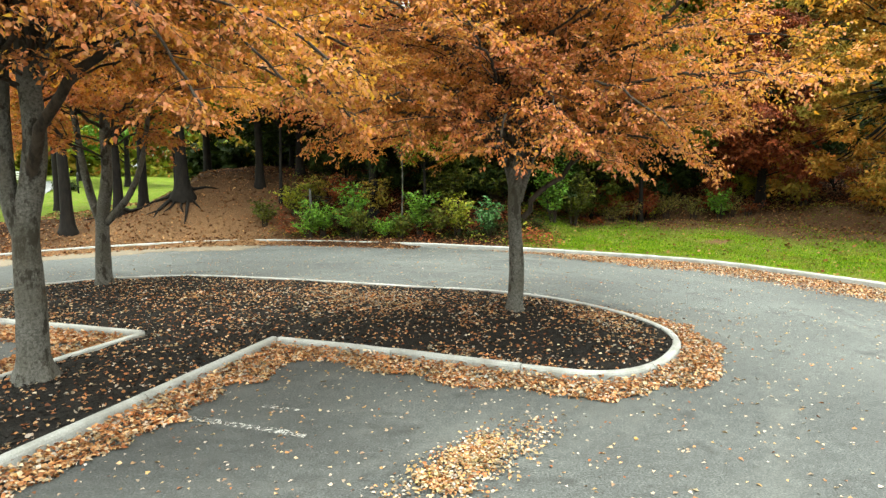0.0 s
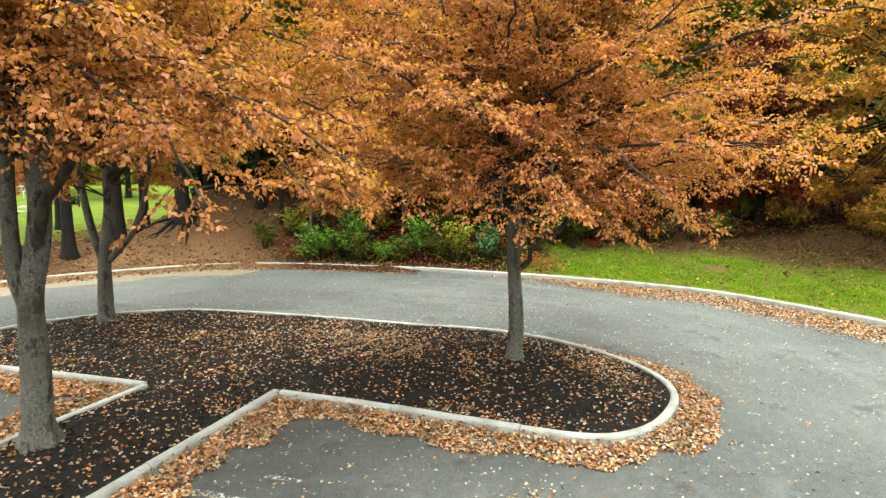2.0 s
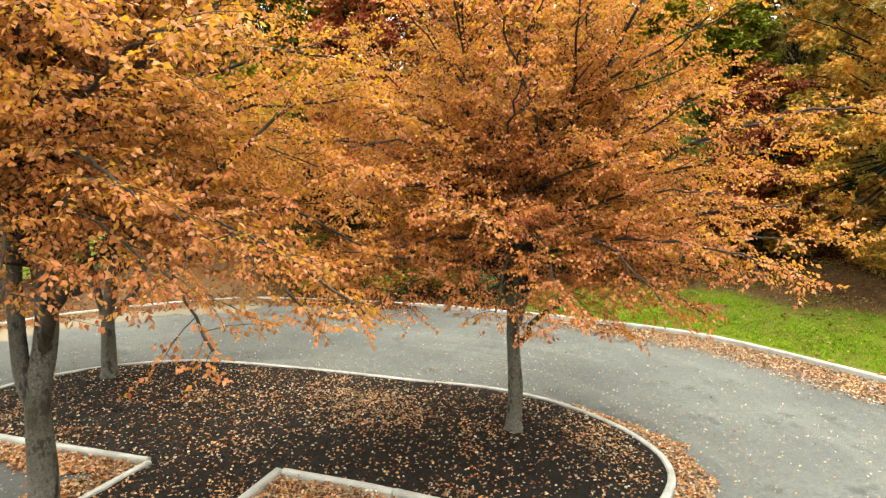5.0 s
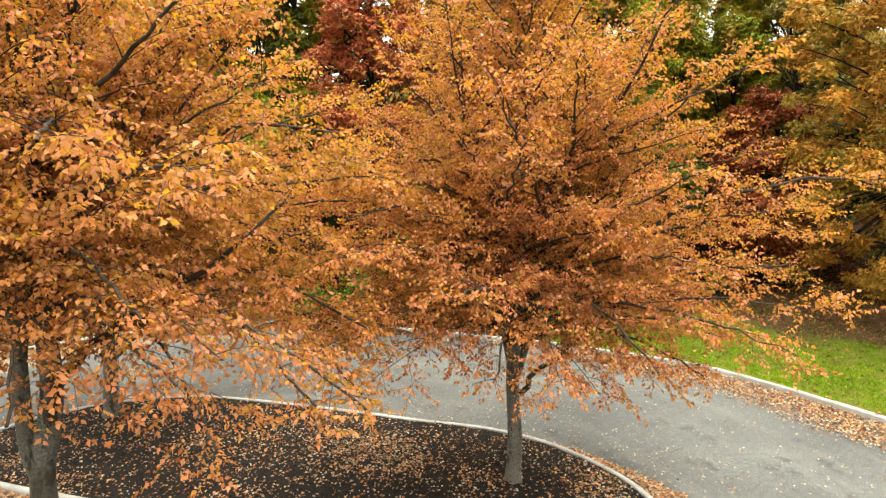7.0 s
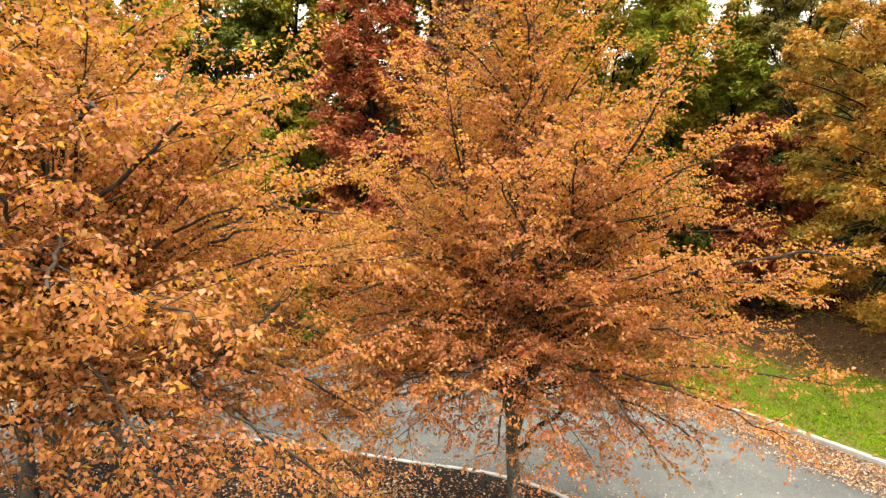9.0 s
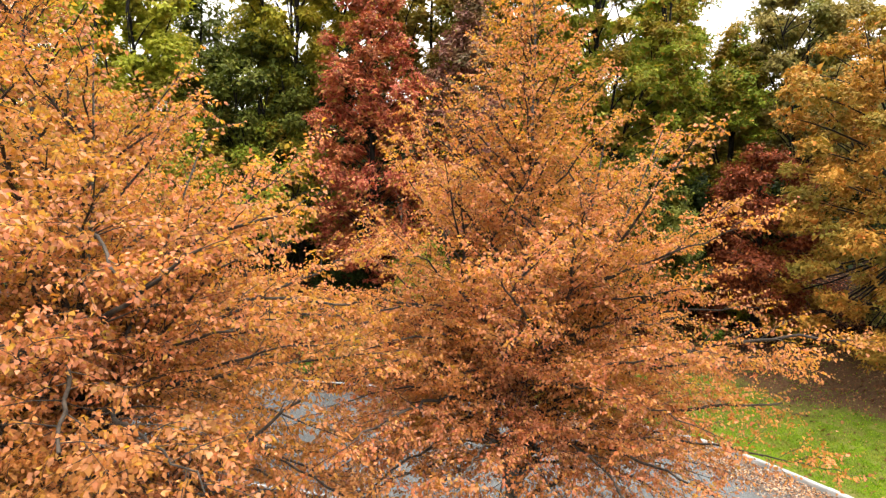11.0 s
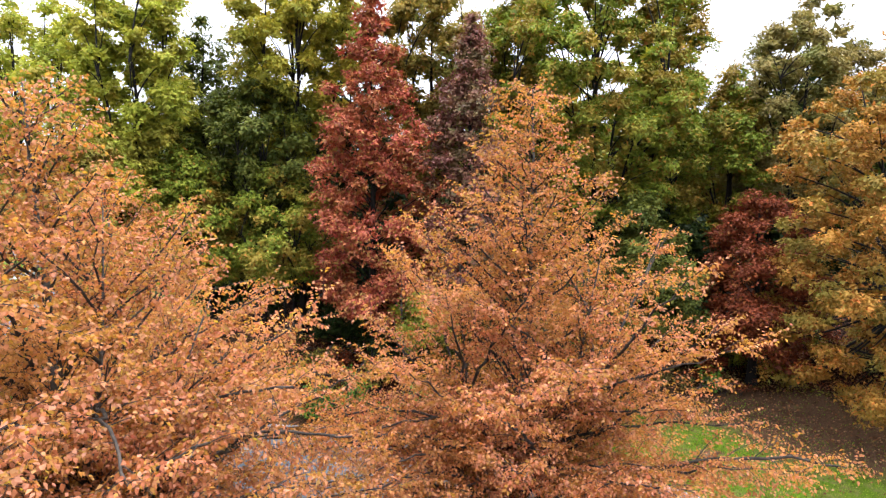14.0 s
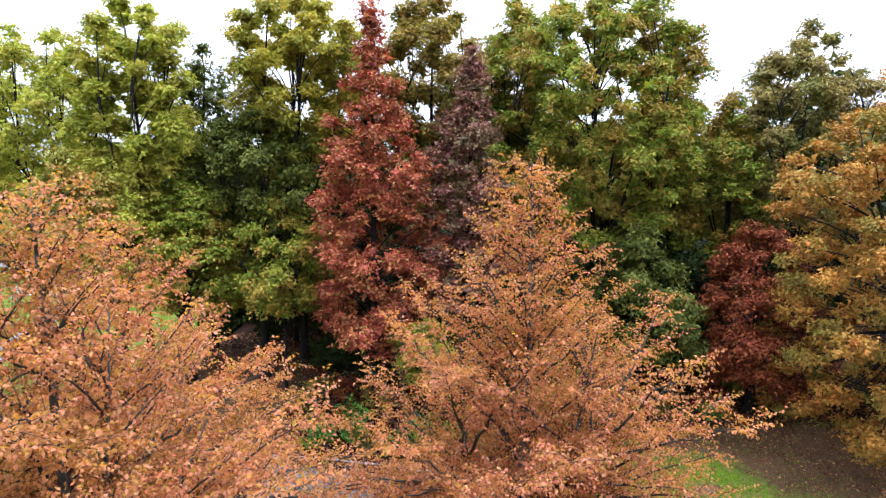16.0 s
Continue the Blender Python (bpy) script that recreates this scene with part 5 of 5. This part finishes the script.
def make_litter():
    r = np.random.RandomState(77)
    # drift outside the island kerb
    x, y = scatter(r, 330000, -8, 4.3, -4, 12.4)
    _, d = island_height(x, y)
    wob = 0.12 * waves(x, y, 2.6, 12) + 0.07 * waves(x, y, 8, 13)
    fade = np.clip((1.0 - 0.10 * np.clip(y - 9.5, 0, 3) * 3), 0.15, 1)
    wide = (0.55 + wob) * fade
    k = (d < -0.02) & (-d < wide * smooth(-4, 0, y)) & ((x + 2.3 > (y - 8.74) * 0.33 - 0.3) | (y > 8.75))
    x, y, d, wide = x[k], y[k], d[k], wide[k]
    z = 0.012 + r.uniform(0, 0.085, len(x)) * (1 - 0.9 * np.clip(-d / wide, 0, 1))
    pale = r.rand(len(x)) < 0.2
    litter("leaf_drift", "thick drift of dry orange-brown leaves against the kerb", x[~pale], y[~pale], z[~pale], FALLEN, 1, 0.054)
    litter("leaf_drift", "pale leaves among the drift against the kerb", x[pale], y[pale], z[pale] + 0.006, PALE, 15, 0.05)
    x, y = scatter(r, 34000, -9, -4.2, 2, 10)
    _, d = island_height(x, y)
    k = (d < -0.02) & (-d < 0.7 + 0.2 * waves(x, y, 2.6, 12))
    litter("leaf_drift", "dry leaves filling the corner of the parking bay", x[k], y[k], 0.012 + r.uniform(0, 0.04, k.sum()), FALLEN, 2, 0.066)
    # patches and single leaves on the mulch
    x, y = scatter(r, 230000, -12.2, 3.4, -12, 14.3)
    h, d = island_height(x, y)
    dens = 0.21 + 0.6 * smooth(0.2, 0.8, waves(x, y, 1.3, 21) + 0.4 * waves(x, y, 5, 22)) + 0.5 * np.exp(-((x + 1.05) / 1.1) ** 2 - ((y - 10.9) / 0.8) ** 2) \
        + 0.95 * np.exp(-((x - 2.45) / 0.42) ** 2 - ((y - 9.9) / 1.0) ** 2) + 0.3 * np.exp(-((x + 3.4) / 1.6) ** 2 - ((y - 11.6) / 0.8) ** 2)
    k = (d > 0.16) & (r.rand(len(x)) < dens * (0.15 + 0.85 * smooth(-11, 1, y)))
    x, y, h = x[k], y[k], h[k]
    pale = r.rand(len(x)) < 0.27
    for m, mat, lab, sd in ((pale, PALE, "pale upturned leaves scattered on dark mulch", 3), (~pale, FALLEN, "orange-brown leaves scattered on dark mulch", 4)):
        litter("scattered_leaves", lab, x[m], y[m], h[m] + 0.016, mat, sd, 0.051)
    # thin scatter on the paving
    x, y = scatter(r, 110000, -9.5, 10.5, -14, 20.5)
    _, d = island_height(x, y)
    ko = -kerb_distance(x, y)
    dens = 0.10 + 0.10 * (1 - smooth(5.0, 8.5, y + 0.4 * x)) + 0.35 * np.exp(np.clip(d, -9, 0) / 0.8) + 0.2 * np.exp(-np.clip(ko, 0, 9) / 0.8) + 0.12 * smooth(0.2, 0.8, waves(x, y, 0.8, 31))
    dens = dens * smooth(-13, -2, y)
    k = (d < -0.05) & (ko > 0.05) & (r.rand(len(x)) < dens)
    x, y = x[k], y[k]
    pick = r.rand(len(x))
    for m, mat, lab, sd, sz in ((pick < 0.62, PALE, "single pale leaves scattered over the asphalt", 5, 0.043), ((pick >= 0.62) & (pick < 0.82), FALLEN, "brown leaves scattered over the asphalt", 9, 0.047),
                                (pick >= 0.82, YELLOW, "yellow leaves scattered over the asphalt", 10, 0.048)):
        litter("scattered_leaves", lab, x[m], y[m], np.full(m.sum(), 0.008), mat, sd, sz, 0.25, False)
    # loose pile on the parking bay
    u, v = r.normal(0, 0.42, 7600), r.normal(0, 0.15, 7600)
    x, y = 0.24 + 0.62 * u - 0.78 * v, 5.15 + 0.78 * u + 0.62 * v
    k = r.rand(7600) < 0.15 + 0.6 * smooth(-0.5, 0.7, waves(x, y, 6, 41))
    x, y = x[k], y[k]
    pick = r.rand(len(x))
    for m, mat, lab, sd in ((pick < 0.35, YELLOW, "loose patch of yellow leaves on the asphalt", 6), (pick > 0.75, PALE, "loose patch of pale leaves on the asphalt", 12), ((pick >= 0.35) & (pick <= 0.75), FALLEN, "loose patch of tan leaves on the asphalt", 11)):
        litter("leaf_pile", lab, x[m], y[m], 0.008 + r.uniform(0, 0.025, m.sum()), mat, sd, 0.038)
    # gutter along the outer kerb
    x, y = scatter(r, 230000, -2, 10.5, 8, 20.6)
    ko = -kerb_distance(x, y)
    k = (ko > 0.01) & (ko < (0.32 + 1.1 * smooth(1.5, 5, x) + 0.35 * waves(x, y, 1.5, 51)) * r.uniform(0.5, 1.15, len(x))) & (r.rand(len(x)) < 0.2 + 0.6 * smooth(1.0, 3.5, x))
    x, y = x[k], y[k]
    pick = r.rand(len(x))
    for m, mat, lab, sd in ((pick < 0.5, FALLEN, "band of dry orange leaves in the gutter beside the lawn", 7), ((pick >= 0.5) & (pick < 0.8), BROWN, "band of brown leaves in the gutter beside the lawn", 13),
                            (pick >= 0.8, PALE, "pale leaves in the gutter beside the lawn", 14)):
        litter("gutter_leaves", lab, x[m], y[m], 0.008 + r.uniform(0, 0.025, m.sum()), mat, sd, 0.052, 0.45, False)
    # leaves on the lawn and the bank
    x, y = scatter(r, 95000, -14, 16, 12, 29)
    d = kerb_distance(x, y)
    h = ground_height(x, y, np.clip(d, 0, None))
    lawn = smooth(2, 4.5, x) * (d < 7.4)
    k = (d > 0.1) & (r.rand(len(x)) < np.where(lawn > 0.5, 0.08 + 0.4 * smooth(3.0, 6.5, d + 0.8 * waves(x, y, 1.1, 5)), 0.62) * (1 - 0.45 * np.exp(-((x + 7.4) / 2.0) ** 2 - ((y - 22) / 2.2) ** 2)))
    litter("bank_leaves", "brown leaf litter over the bank and under the trees", x[k], y[k], h[k] + 0.015, BROWN, 8, 0.095, 0.5, False)


make_litter()


def make_grass():
    r = np.random.RandomState(5)
    x, y = scatter(r, 210000, 1.5, 14, 10, 24)
    d = kerb_distance(x, y)
    wob = 0.8 * waves(x, y, 1.1, 5)
    dens = smooth(1.6, 4.2, x + wob) * (1 - smooth(5.0, 7.6, d + wob)) * (1 - 0.95 * np.exp(-((x - 7.7) / 0.55) ** 2 - ((y - 18.3) / 0.35) ** 2))
    k = (d > 0.17) & (r.rand(len(x)) < dens * (1 - 0.86 * smooth(0.8, 4.2, d + wob)) * (0.55 + 0.45 * smooth(-0.5, 0.5, waves(x, y, 3, 6))))
    x, y = x[k], y[k]
    h = ground_height(x, y, d[k])
    n = len(x)
    axis = np.stack([r.normal(0, 0.45, n), r.normal(0, 0.45, n), np.ones(n)], 1)
    nrm = np.stack([r.normal(0, 1, n), r.normal(0, 1, n), np.full(n, 0.3)], 1)
    me = leaves("grass", np.stack([x, y, h - 0.01], 1), axis, nrm, r.uniform(0.03, 0.075, n), 0.3, 0.1, False)
    tagged(part("grass", me, BLADE), "short green lawn grass beside the kerb", "grass", kind="stuff")


make_grass()


# ---- small things on the bank and the far lawn ----
def make_post():
    x, y = -4.55, 22.6
    g = height_at(x, y)
    t = Tubes()
    t.add([(0, 0, -0.2), (0.005, 0, 0.4), (-0.01, 0, 0.9), (-0.012, 0, 1.16), (-0.012, 0, 1.17)], [0.048, 0.046, 0.045, 0.04, 0.001], 8)
    ob = tagged(part("wooden_post", t.mesh("wooden_post"), BARK), "weathered grey wooden post standing on the bank", "post")
    ob.location = (x, y, g)


def make_brush():
    r = np.random.RandomState(8)
    t = Tubes()
    for k in range(46):
        p = np.array([-3.9 + r.normal(0, 0.6), 23.9 + r.normal(0, 0.35), 0.0])
        p[2] = height_at(p[0], p[1]) + r.uniform(0.02, 0.35)
        a = r.uniform(-0.6, 0.6) + (3.14 if r.rand() < 0.5 else 0)
        d = np.array([math.cos(a), math.sin(a), r.uniform(-0.1, 0.35)]) * r.uniform(0.5, 1.4)
        t.add([p, p + d * 0.5 + [0, 0, r.uniform(-0.05, 0.08)], p + d], [0.014, 0.010, 0.004], 5)
    tagged(part("brush_pile", t.mesh("brush_pile"), BARK), "heap of grey cut branches on the bank", "brush pile", kind="stuff")


def make_sapling():
    x, y = -1.35, 21.2
    r = random.Random(6)
    tree = tagged(new("sapling"), "tall thin bare sapling with pale twigs", "tree")
    tree.location = (x, y, height_at(x, y))
    t = Tubes()
    stem = spline([(0, 0, -0.1), (0.05, 0, 2.0), (-0.03, 0, 4.0), (0.04, 0, 6.0)], 0.3)
    t.add(stem, np.linspace(0.03, 0.006, len(stem)), 6)
    part("trunk", t.mesh("trunk"), BARK, tree)
    t, leaf = Tubes(), []
    for k in range(26):
        z = r.uniform(2.2, 5.9)
        a = r.uniform(0, 6.28)
        p = np.array([0, 0, z])
        d = np.array([math.cos(a) * 0.5, math.sin(a) * 0.5, 0.75]) * r.uniform(0.35, 0.9)
        t.add([p, p + d * 0.5, p + d], [0.009, 0.006, 0.003], 4)
        for j in range(5):
            leaf.append((*(p + d * r.uniform(0.4, 1)), *unit(d), 1 if j % 2 else -1))
    part("twig_work", t.mesh("twig_work"), BARK, tree)
    part("crown", leaf_cloud("crown", leaf, 0.09, 5), GREENS["red"], tree)


make_post()
make_brush()
make_sapling()


def make_paint():
    """What is left of a worn white bay line."""
    m, n, l, b = material("worn_white_line_paint", 0.8, 0.2)
    wear = noise_of(n, l, 16, 5, 0.75)
    l.new(ramp(n, l, noise_of(n, l, 60, 3), [(0.3, (0.2475, 0.2475, 0.2365)), (0.7, (0.396, 0.396, 0.385))]), b.inputs["Base Color"])
    clear, mix = n.new("ShaderNodeBsdfTransparent"), n.new("ShaderNodeMixShader")
    l.new(ramp(n, l, wear, [(0.49, (0, 0, 0)), (0.56, (1, 1, 1))]), mix.inputs[0])
    l.new(clear.outputs[0], mix.inputs[1])
    l.new(b.outputs[0], mix.inputs[2])
    l.new(mix.outputs[0], n["Material Output"].inputs[0])
    for a, c, wide in (((-2.75, 6.26), (-1.25, 5.72), 0.10), ((-1.85, 6.48), (-1.45, 6.35), 0.07)):
        a, c = np.array(a), np.array(c)
        d = (c - a) / np.linalg.norm(c - a)
        w = np.array([-d[1], d[0]]) * wide / 2
        k = 40
        t = np.linspace(0, 1, k)[:, None]
        rag = 1 + 0.25 * np.random.RandomState(3).uniform(-1, 1, (k, 1))
        mid = a + (c - a) * t
        v = np.concatenate([np.c_[mid + w * rag, np.full(k, 0.004)], np.c_[mid - w * rag[::-1], np.full(k, 0.004)]])
        f = [(i, i + 1, k + i + 1, k + i) for i in range(k - 1)]
        tagged(part("bay_line", raw_mesh("bay_line", v, f), m), "worn remains of a white painted bay line", "road marking", kind="structure")


def make_sand():
    """Soil washed from the bank over the edge of the road."""
    m, n, l, b = material("tan_washed_soil", 0.95, 0.1)
    l.new(ramp(n, l, noise_of(n, l, 40, 4, 0.7), [(0.3, (0.115, 0.094, 0.07)), (0.7, (0.19, 0.162, 0.125))]), b.inputs["Base Color"])
    at = n.new("ShaderNodeAttribute")
    at.attribute_name = "cover"
    edge = n.new("ShaderNodeMath")
    edge.operation = "MULTIPLY_ADD"
    edge.inputs[1].default_value = 1.1
    l.new(noise_of(n, l, 2.2, 6, 0.7, (0.5, 1.2, 1)), edge.inputs[0])
    l.new(at.outputs["Fac"], edge.inputs[2])
    clear, mix = n.new("ShaderNodeBsdfTransparent"), n.new("ShaderNodeMixShader")
    l.new(ramp(n, l, edge.outputs[0], [(0.95, (0, 0, 0)), (1.15, (1, 1, 1))]), mix.inputs[0])
    l.new(clear.outputs[0], mix.inputs[1])
    l.new(b.outputs[0], mix.inputs[2])
    l.new(mix.outputs[0], n["Material Output"].inputs[0])
    gx, gy = np.meshgrid(np.arange(-14, -3.5, 0.2), np.arange(14, 21.4, 0.2))
    ko = -kerb_distance(gx, gy)
    cover = (1 - smooth(0.3, 2.6, ko + 0.4 * waves(gx, gy, 1.2, 61))) * (1 - 0.9 * smooth(-6.6, -4.8, gx))
    ok = ko > -0.05
    cell = ok[:-1, :-1] & ok[1:, :-1] & ok[:-1, 1:] & ok[1:, 1:]
    nn, mm = gx.shape
    i, j = np.meshgrid(np.arange(nn - 1), np.arange(mm - 1), indexing="ij")
    f = np.stack([i * mm + j, i * mm + j + 1, (i + 1) * mm + j + 1, (i + 1) * mm + j], -1)[cell]
    me = raw_mesh("washed_soil", np.stack([gx, gy, 0 * gx + 0.005], -1).reshape(-1, 3), f)
    me.attributes.new("cover", "FLOAT", "POINT").data.foreach_set("value", np.clip(cover, 0, 1).astype(np.float32).ravel())
    tagged(part("washed_soil", me, m), "tan soil washed over the edge of the road", "soil", kind="structure")


def make_far_lawn():
    white, n, l, b = material("white_bench_paint", 0.6, 0.3)
    l.new(ramp(n, l, noise_of(n, l, 6, 4), [(0.3, (0.341, 0.341, 0.33)), (0.7, (0.451, 0.451, 0.44))]), b.inputs["Base Color"])
    black, n, l, b = material("black_metal", 0.5, 0.4)
    l.new(ramp(n, l, noise_of(n, l, 20, 3), [(0.3, (0.0066, 0.0066, 0.0066)), (0.7, (0.0165, 0.0165, 0.0165))]), b.inputs["Base Color"])
    path, n, l, b = material("pale_grey_path", 0.9, 0.2)
    l.new(ramp(n, l, noise_of(n, l, 5, 5, 0.7), [(0.3, (0.11, 0.1155, 0.121)), (0.7, (0.176, 0.1815, 0.187))]), b.inputs["Base Color"])

    def box(sx, sy, sz, x, y, z, bevel=0.008):
        bm = bmesh.new()
        bmesh.ops.create_cube(bm, size=1, matrix=Matrix.Translation((x, y, z)) @ Matrix.Diagonal((sx, sy, sz, 1)))
        bmesh.ops.bevel(bm, geom=bm.edges[:], offset=bevel, segments=1, affect="EDGES")
        return bm

    x, y = -26.6, 41.0
    bench = tagged(new("garden_bench"), "white slatted garden bench on the far lawn", "bench")
    bench.location = (x, y, height_at(x, y))
    for k in range(3):
        part("seat_slat", box(1.4, 0.12, 0.04, 0, -0.15 + 0.15 * k, 0.45), white, bench)
    for k in range(3):
        part("back_slat", box(1.4, 0.03, 0.1, 0, 0.26, 0.6 + 0.14 * k), white, bench)
    for px in (-0.62, 0.62):
        for py, h in ((-0.2, 0.44), (0.24, 0.95)):
            part("leg", box(0.06, 0.06, h, px, py, h / 2), white, bench)
    x, y = -20.2, 36.5
    t = Tubes()
    t.add([(0, 0, -0.1), (0, 0, 0.9), (0, 0, 1.05), (0, 0, 1.1)], [0.05, 0.05, 0.045, 0.005], 10)
    ob = tagged(part("marker_post", t.mesh("marker_post"), black), "short black post on the far lawn", "post")
    ob.location = (x, y, height_at(x, y))
    W("shrub", "small round dark bush on the far lawn", -20.6, 36.0, height_at(-21, 36.7) + 0.8, 0.45, height_at(-21, 36.7), GREENS["deep"], 190, 1500, 0.13, "dome", 8, 0.02, 0.12, "shrubs on the far lawn", 0, 3, "shrub")
    mid = spline([(-19.6, 22), (-20.8, 30), (-24, 40), (-31, 50), (-44, 58), (-70, 62)], 0.6)
    d = unit(np.gradient(mid, axis=0))
    w = np.stack([-d[:, 1], d[:, 0]], 1) * 0.55
    rows = []
    for k in (-1, -0.5, 0, 0.5, 1):
        p = mid + w * k
        rows.append(np.c_[p, ground_height(p[:, 0], p[:, 1]) + 0.05])
    v = np.stack(rows, 1).reshape(-1, 3)
    f = [(i * 5 + j, i * 5 + j + 1, (i + 1) * 5 + j + 1, (i + 1) * 5 + j) for i in range(len(mid) - 1) for j in range(4)]
    tagged(part("footpath", raw_mesh("footpath", v, f), path), "pale grey footpath across the far lawn", "path", kind="structure")


def make_chips():
    r = np.random.RandomState(15)
    x, y = scatter(r, 34000, -9, 3.4, 2, 14.2)
    h, d = island_height(x, y)
    k = d > 0.14
    x, y, h = x[k], y[k], h[k]
    n = len(x)
    a = r.uniform(0, 6.28, n)
    axis = np.stack([np.cos(a), np.sin(a), r.normal(0, 0.35, n)], 1)
    nrm = np.array([0, 0, 1.0]) + r.normal(0, 0.6, (n, 3))
    me = leaves("mulch_chips", np.stack([x, y, h + 0.012], 1), axis, nrm, r.uniform(0.03, 0.085, n), 0.3, 0.1, False)
    tagged(part("mulch_chips", me, MULCH), "loose dark bark chips on the bed", "mulch", kind="stuff")


def make_spill():
    """Soil and leaves of the bank that have crept over the kerb."""
    k = (OUTER[:, 0] > -13.2) & (OUTER[:, 0] < -0.3) & (OUTER[:, 1] > 15)
    line = OUTER[k]
    cut = np.concatenate([[0], np.cumsum(np.linalg.norm(np.diff(line, axis=0), axis=1))])
    t = np.arange(0, cut[-1], 0.1)
    mid = np.stack([np.interp(t, cut, line[:, 0]), np.interp(t, cut, line[:, 1])], 1)
    d = unit(np.gradient(mid, axis=0))
    out = np.stack([-d[:, 1], d[:, 0]], 1)
    ease = smooth(0, 0.9, t) * smooth(0, 1.2, t[-1] - t) * (0.78 + 0.3 * waves(t, 0 * t, 2.2, 17)) * (1 - 0.38 * smooth(-8.4, -9.2, mid[:, 0]))
    rows = []
    for a, z in ((-0.62, -0.02), (-0.40, 0.02), (-0.2, 0.075), (-0.05, 0.125), (0.06, 0.15), (0.2, 0.17), (0.45, 0.19), (0.8, 0.2)):
        if a < 0:
            p = mid + out * (a * (0.55 + 0.45 * ease))[:, None]
            lift = z * np.clip(ease, 0, 1.1) if a > -0.6 else np.full(len(p), -0.02)
        else:
            p = mid + out * a
            base = ground_height(p[:, 0], p[:, 1], np.full(len(p), a))
            lift = np.maximum(z * ease, base - 0.03) + 0.012 * waves(p[:, 0], p[:, 1], 9, 19)
        rows.append(np.c_[p, lift])
    n = len(rows)
    v = np.stack(rows, 1).reshape(-1, 3)
    f = [(i * n + j, i * n + j + 1, (i + 1) * n + j + 1, (i + 1) * n + j) for i in range(len(t) - 1) for j in range(n - 1)]
    me = raw_mesh("soil_spill", v, f, True)
    soil = np.clip(0.8 * smooth(-4.2, -5.8, v[:, 0]) + 0.1, 0, 1)
    me.attributes.new("soil", "FLOAT", "POINT").data.foreach_set("value", soil.astype(np.float32))
    tagged(part("soil_spill", me, GROUND), "soil and leaf mould of the bank lying over the kerb", "soil", kind="structure")
    r = np.random.RandomState(18)
    i = r.randint(0, len(t), 2600)
    a = r.uniform(-0.75, 0.7, 2600)
    p = mid[i] + out[i] * a[:, None]
    z = np.interp(a, [-0.62, -0.4, -0.2, -0.05, 0.2, 0.8], [0.0, 0.02, 0.075, 0.125, 0.17, 0.2]) * np.clip(ease[i], 0, 1.1) + 0.02
    litter("kerb_leaves", "brown leaves lying along the buried kerb", p[:, 0], p[:, 1], z, BROWN, 19, 0.08, 0.4, False)


make_paint()
make_spill()
make_sand()
make_far_lawn()
make_chips()
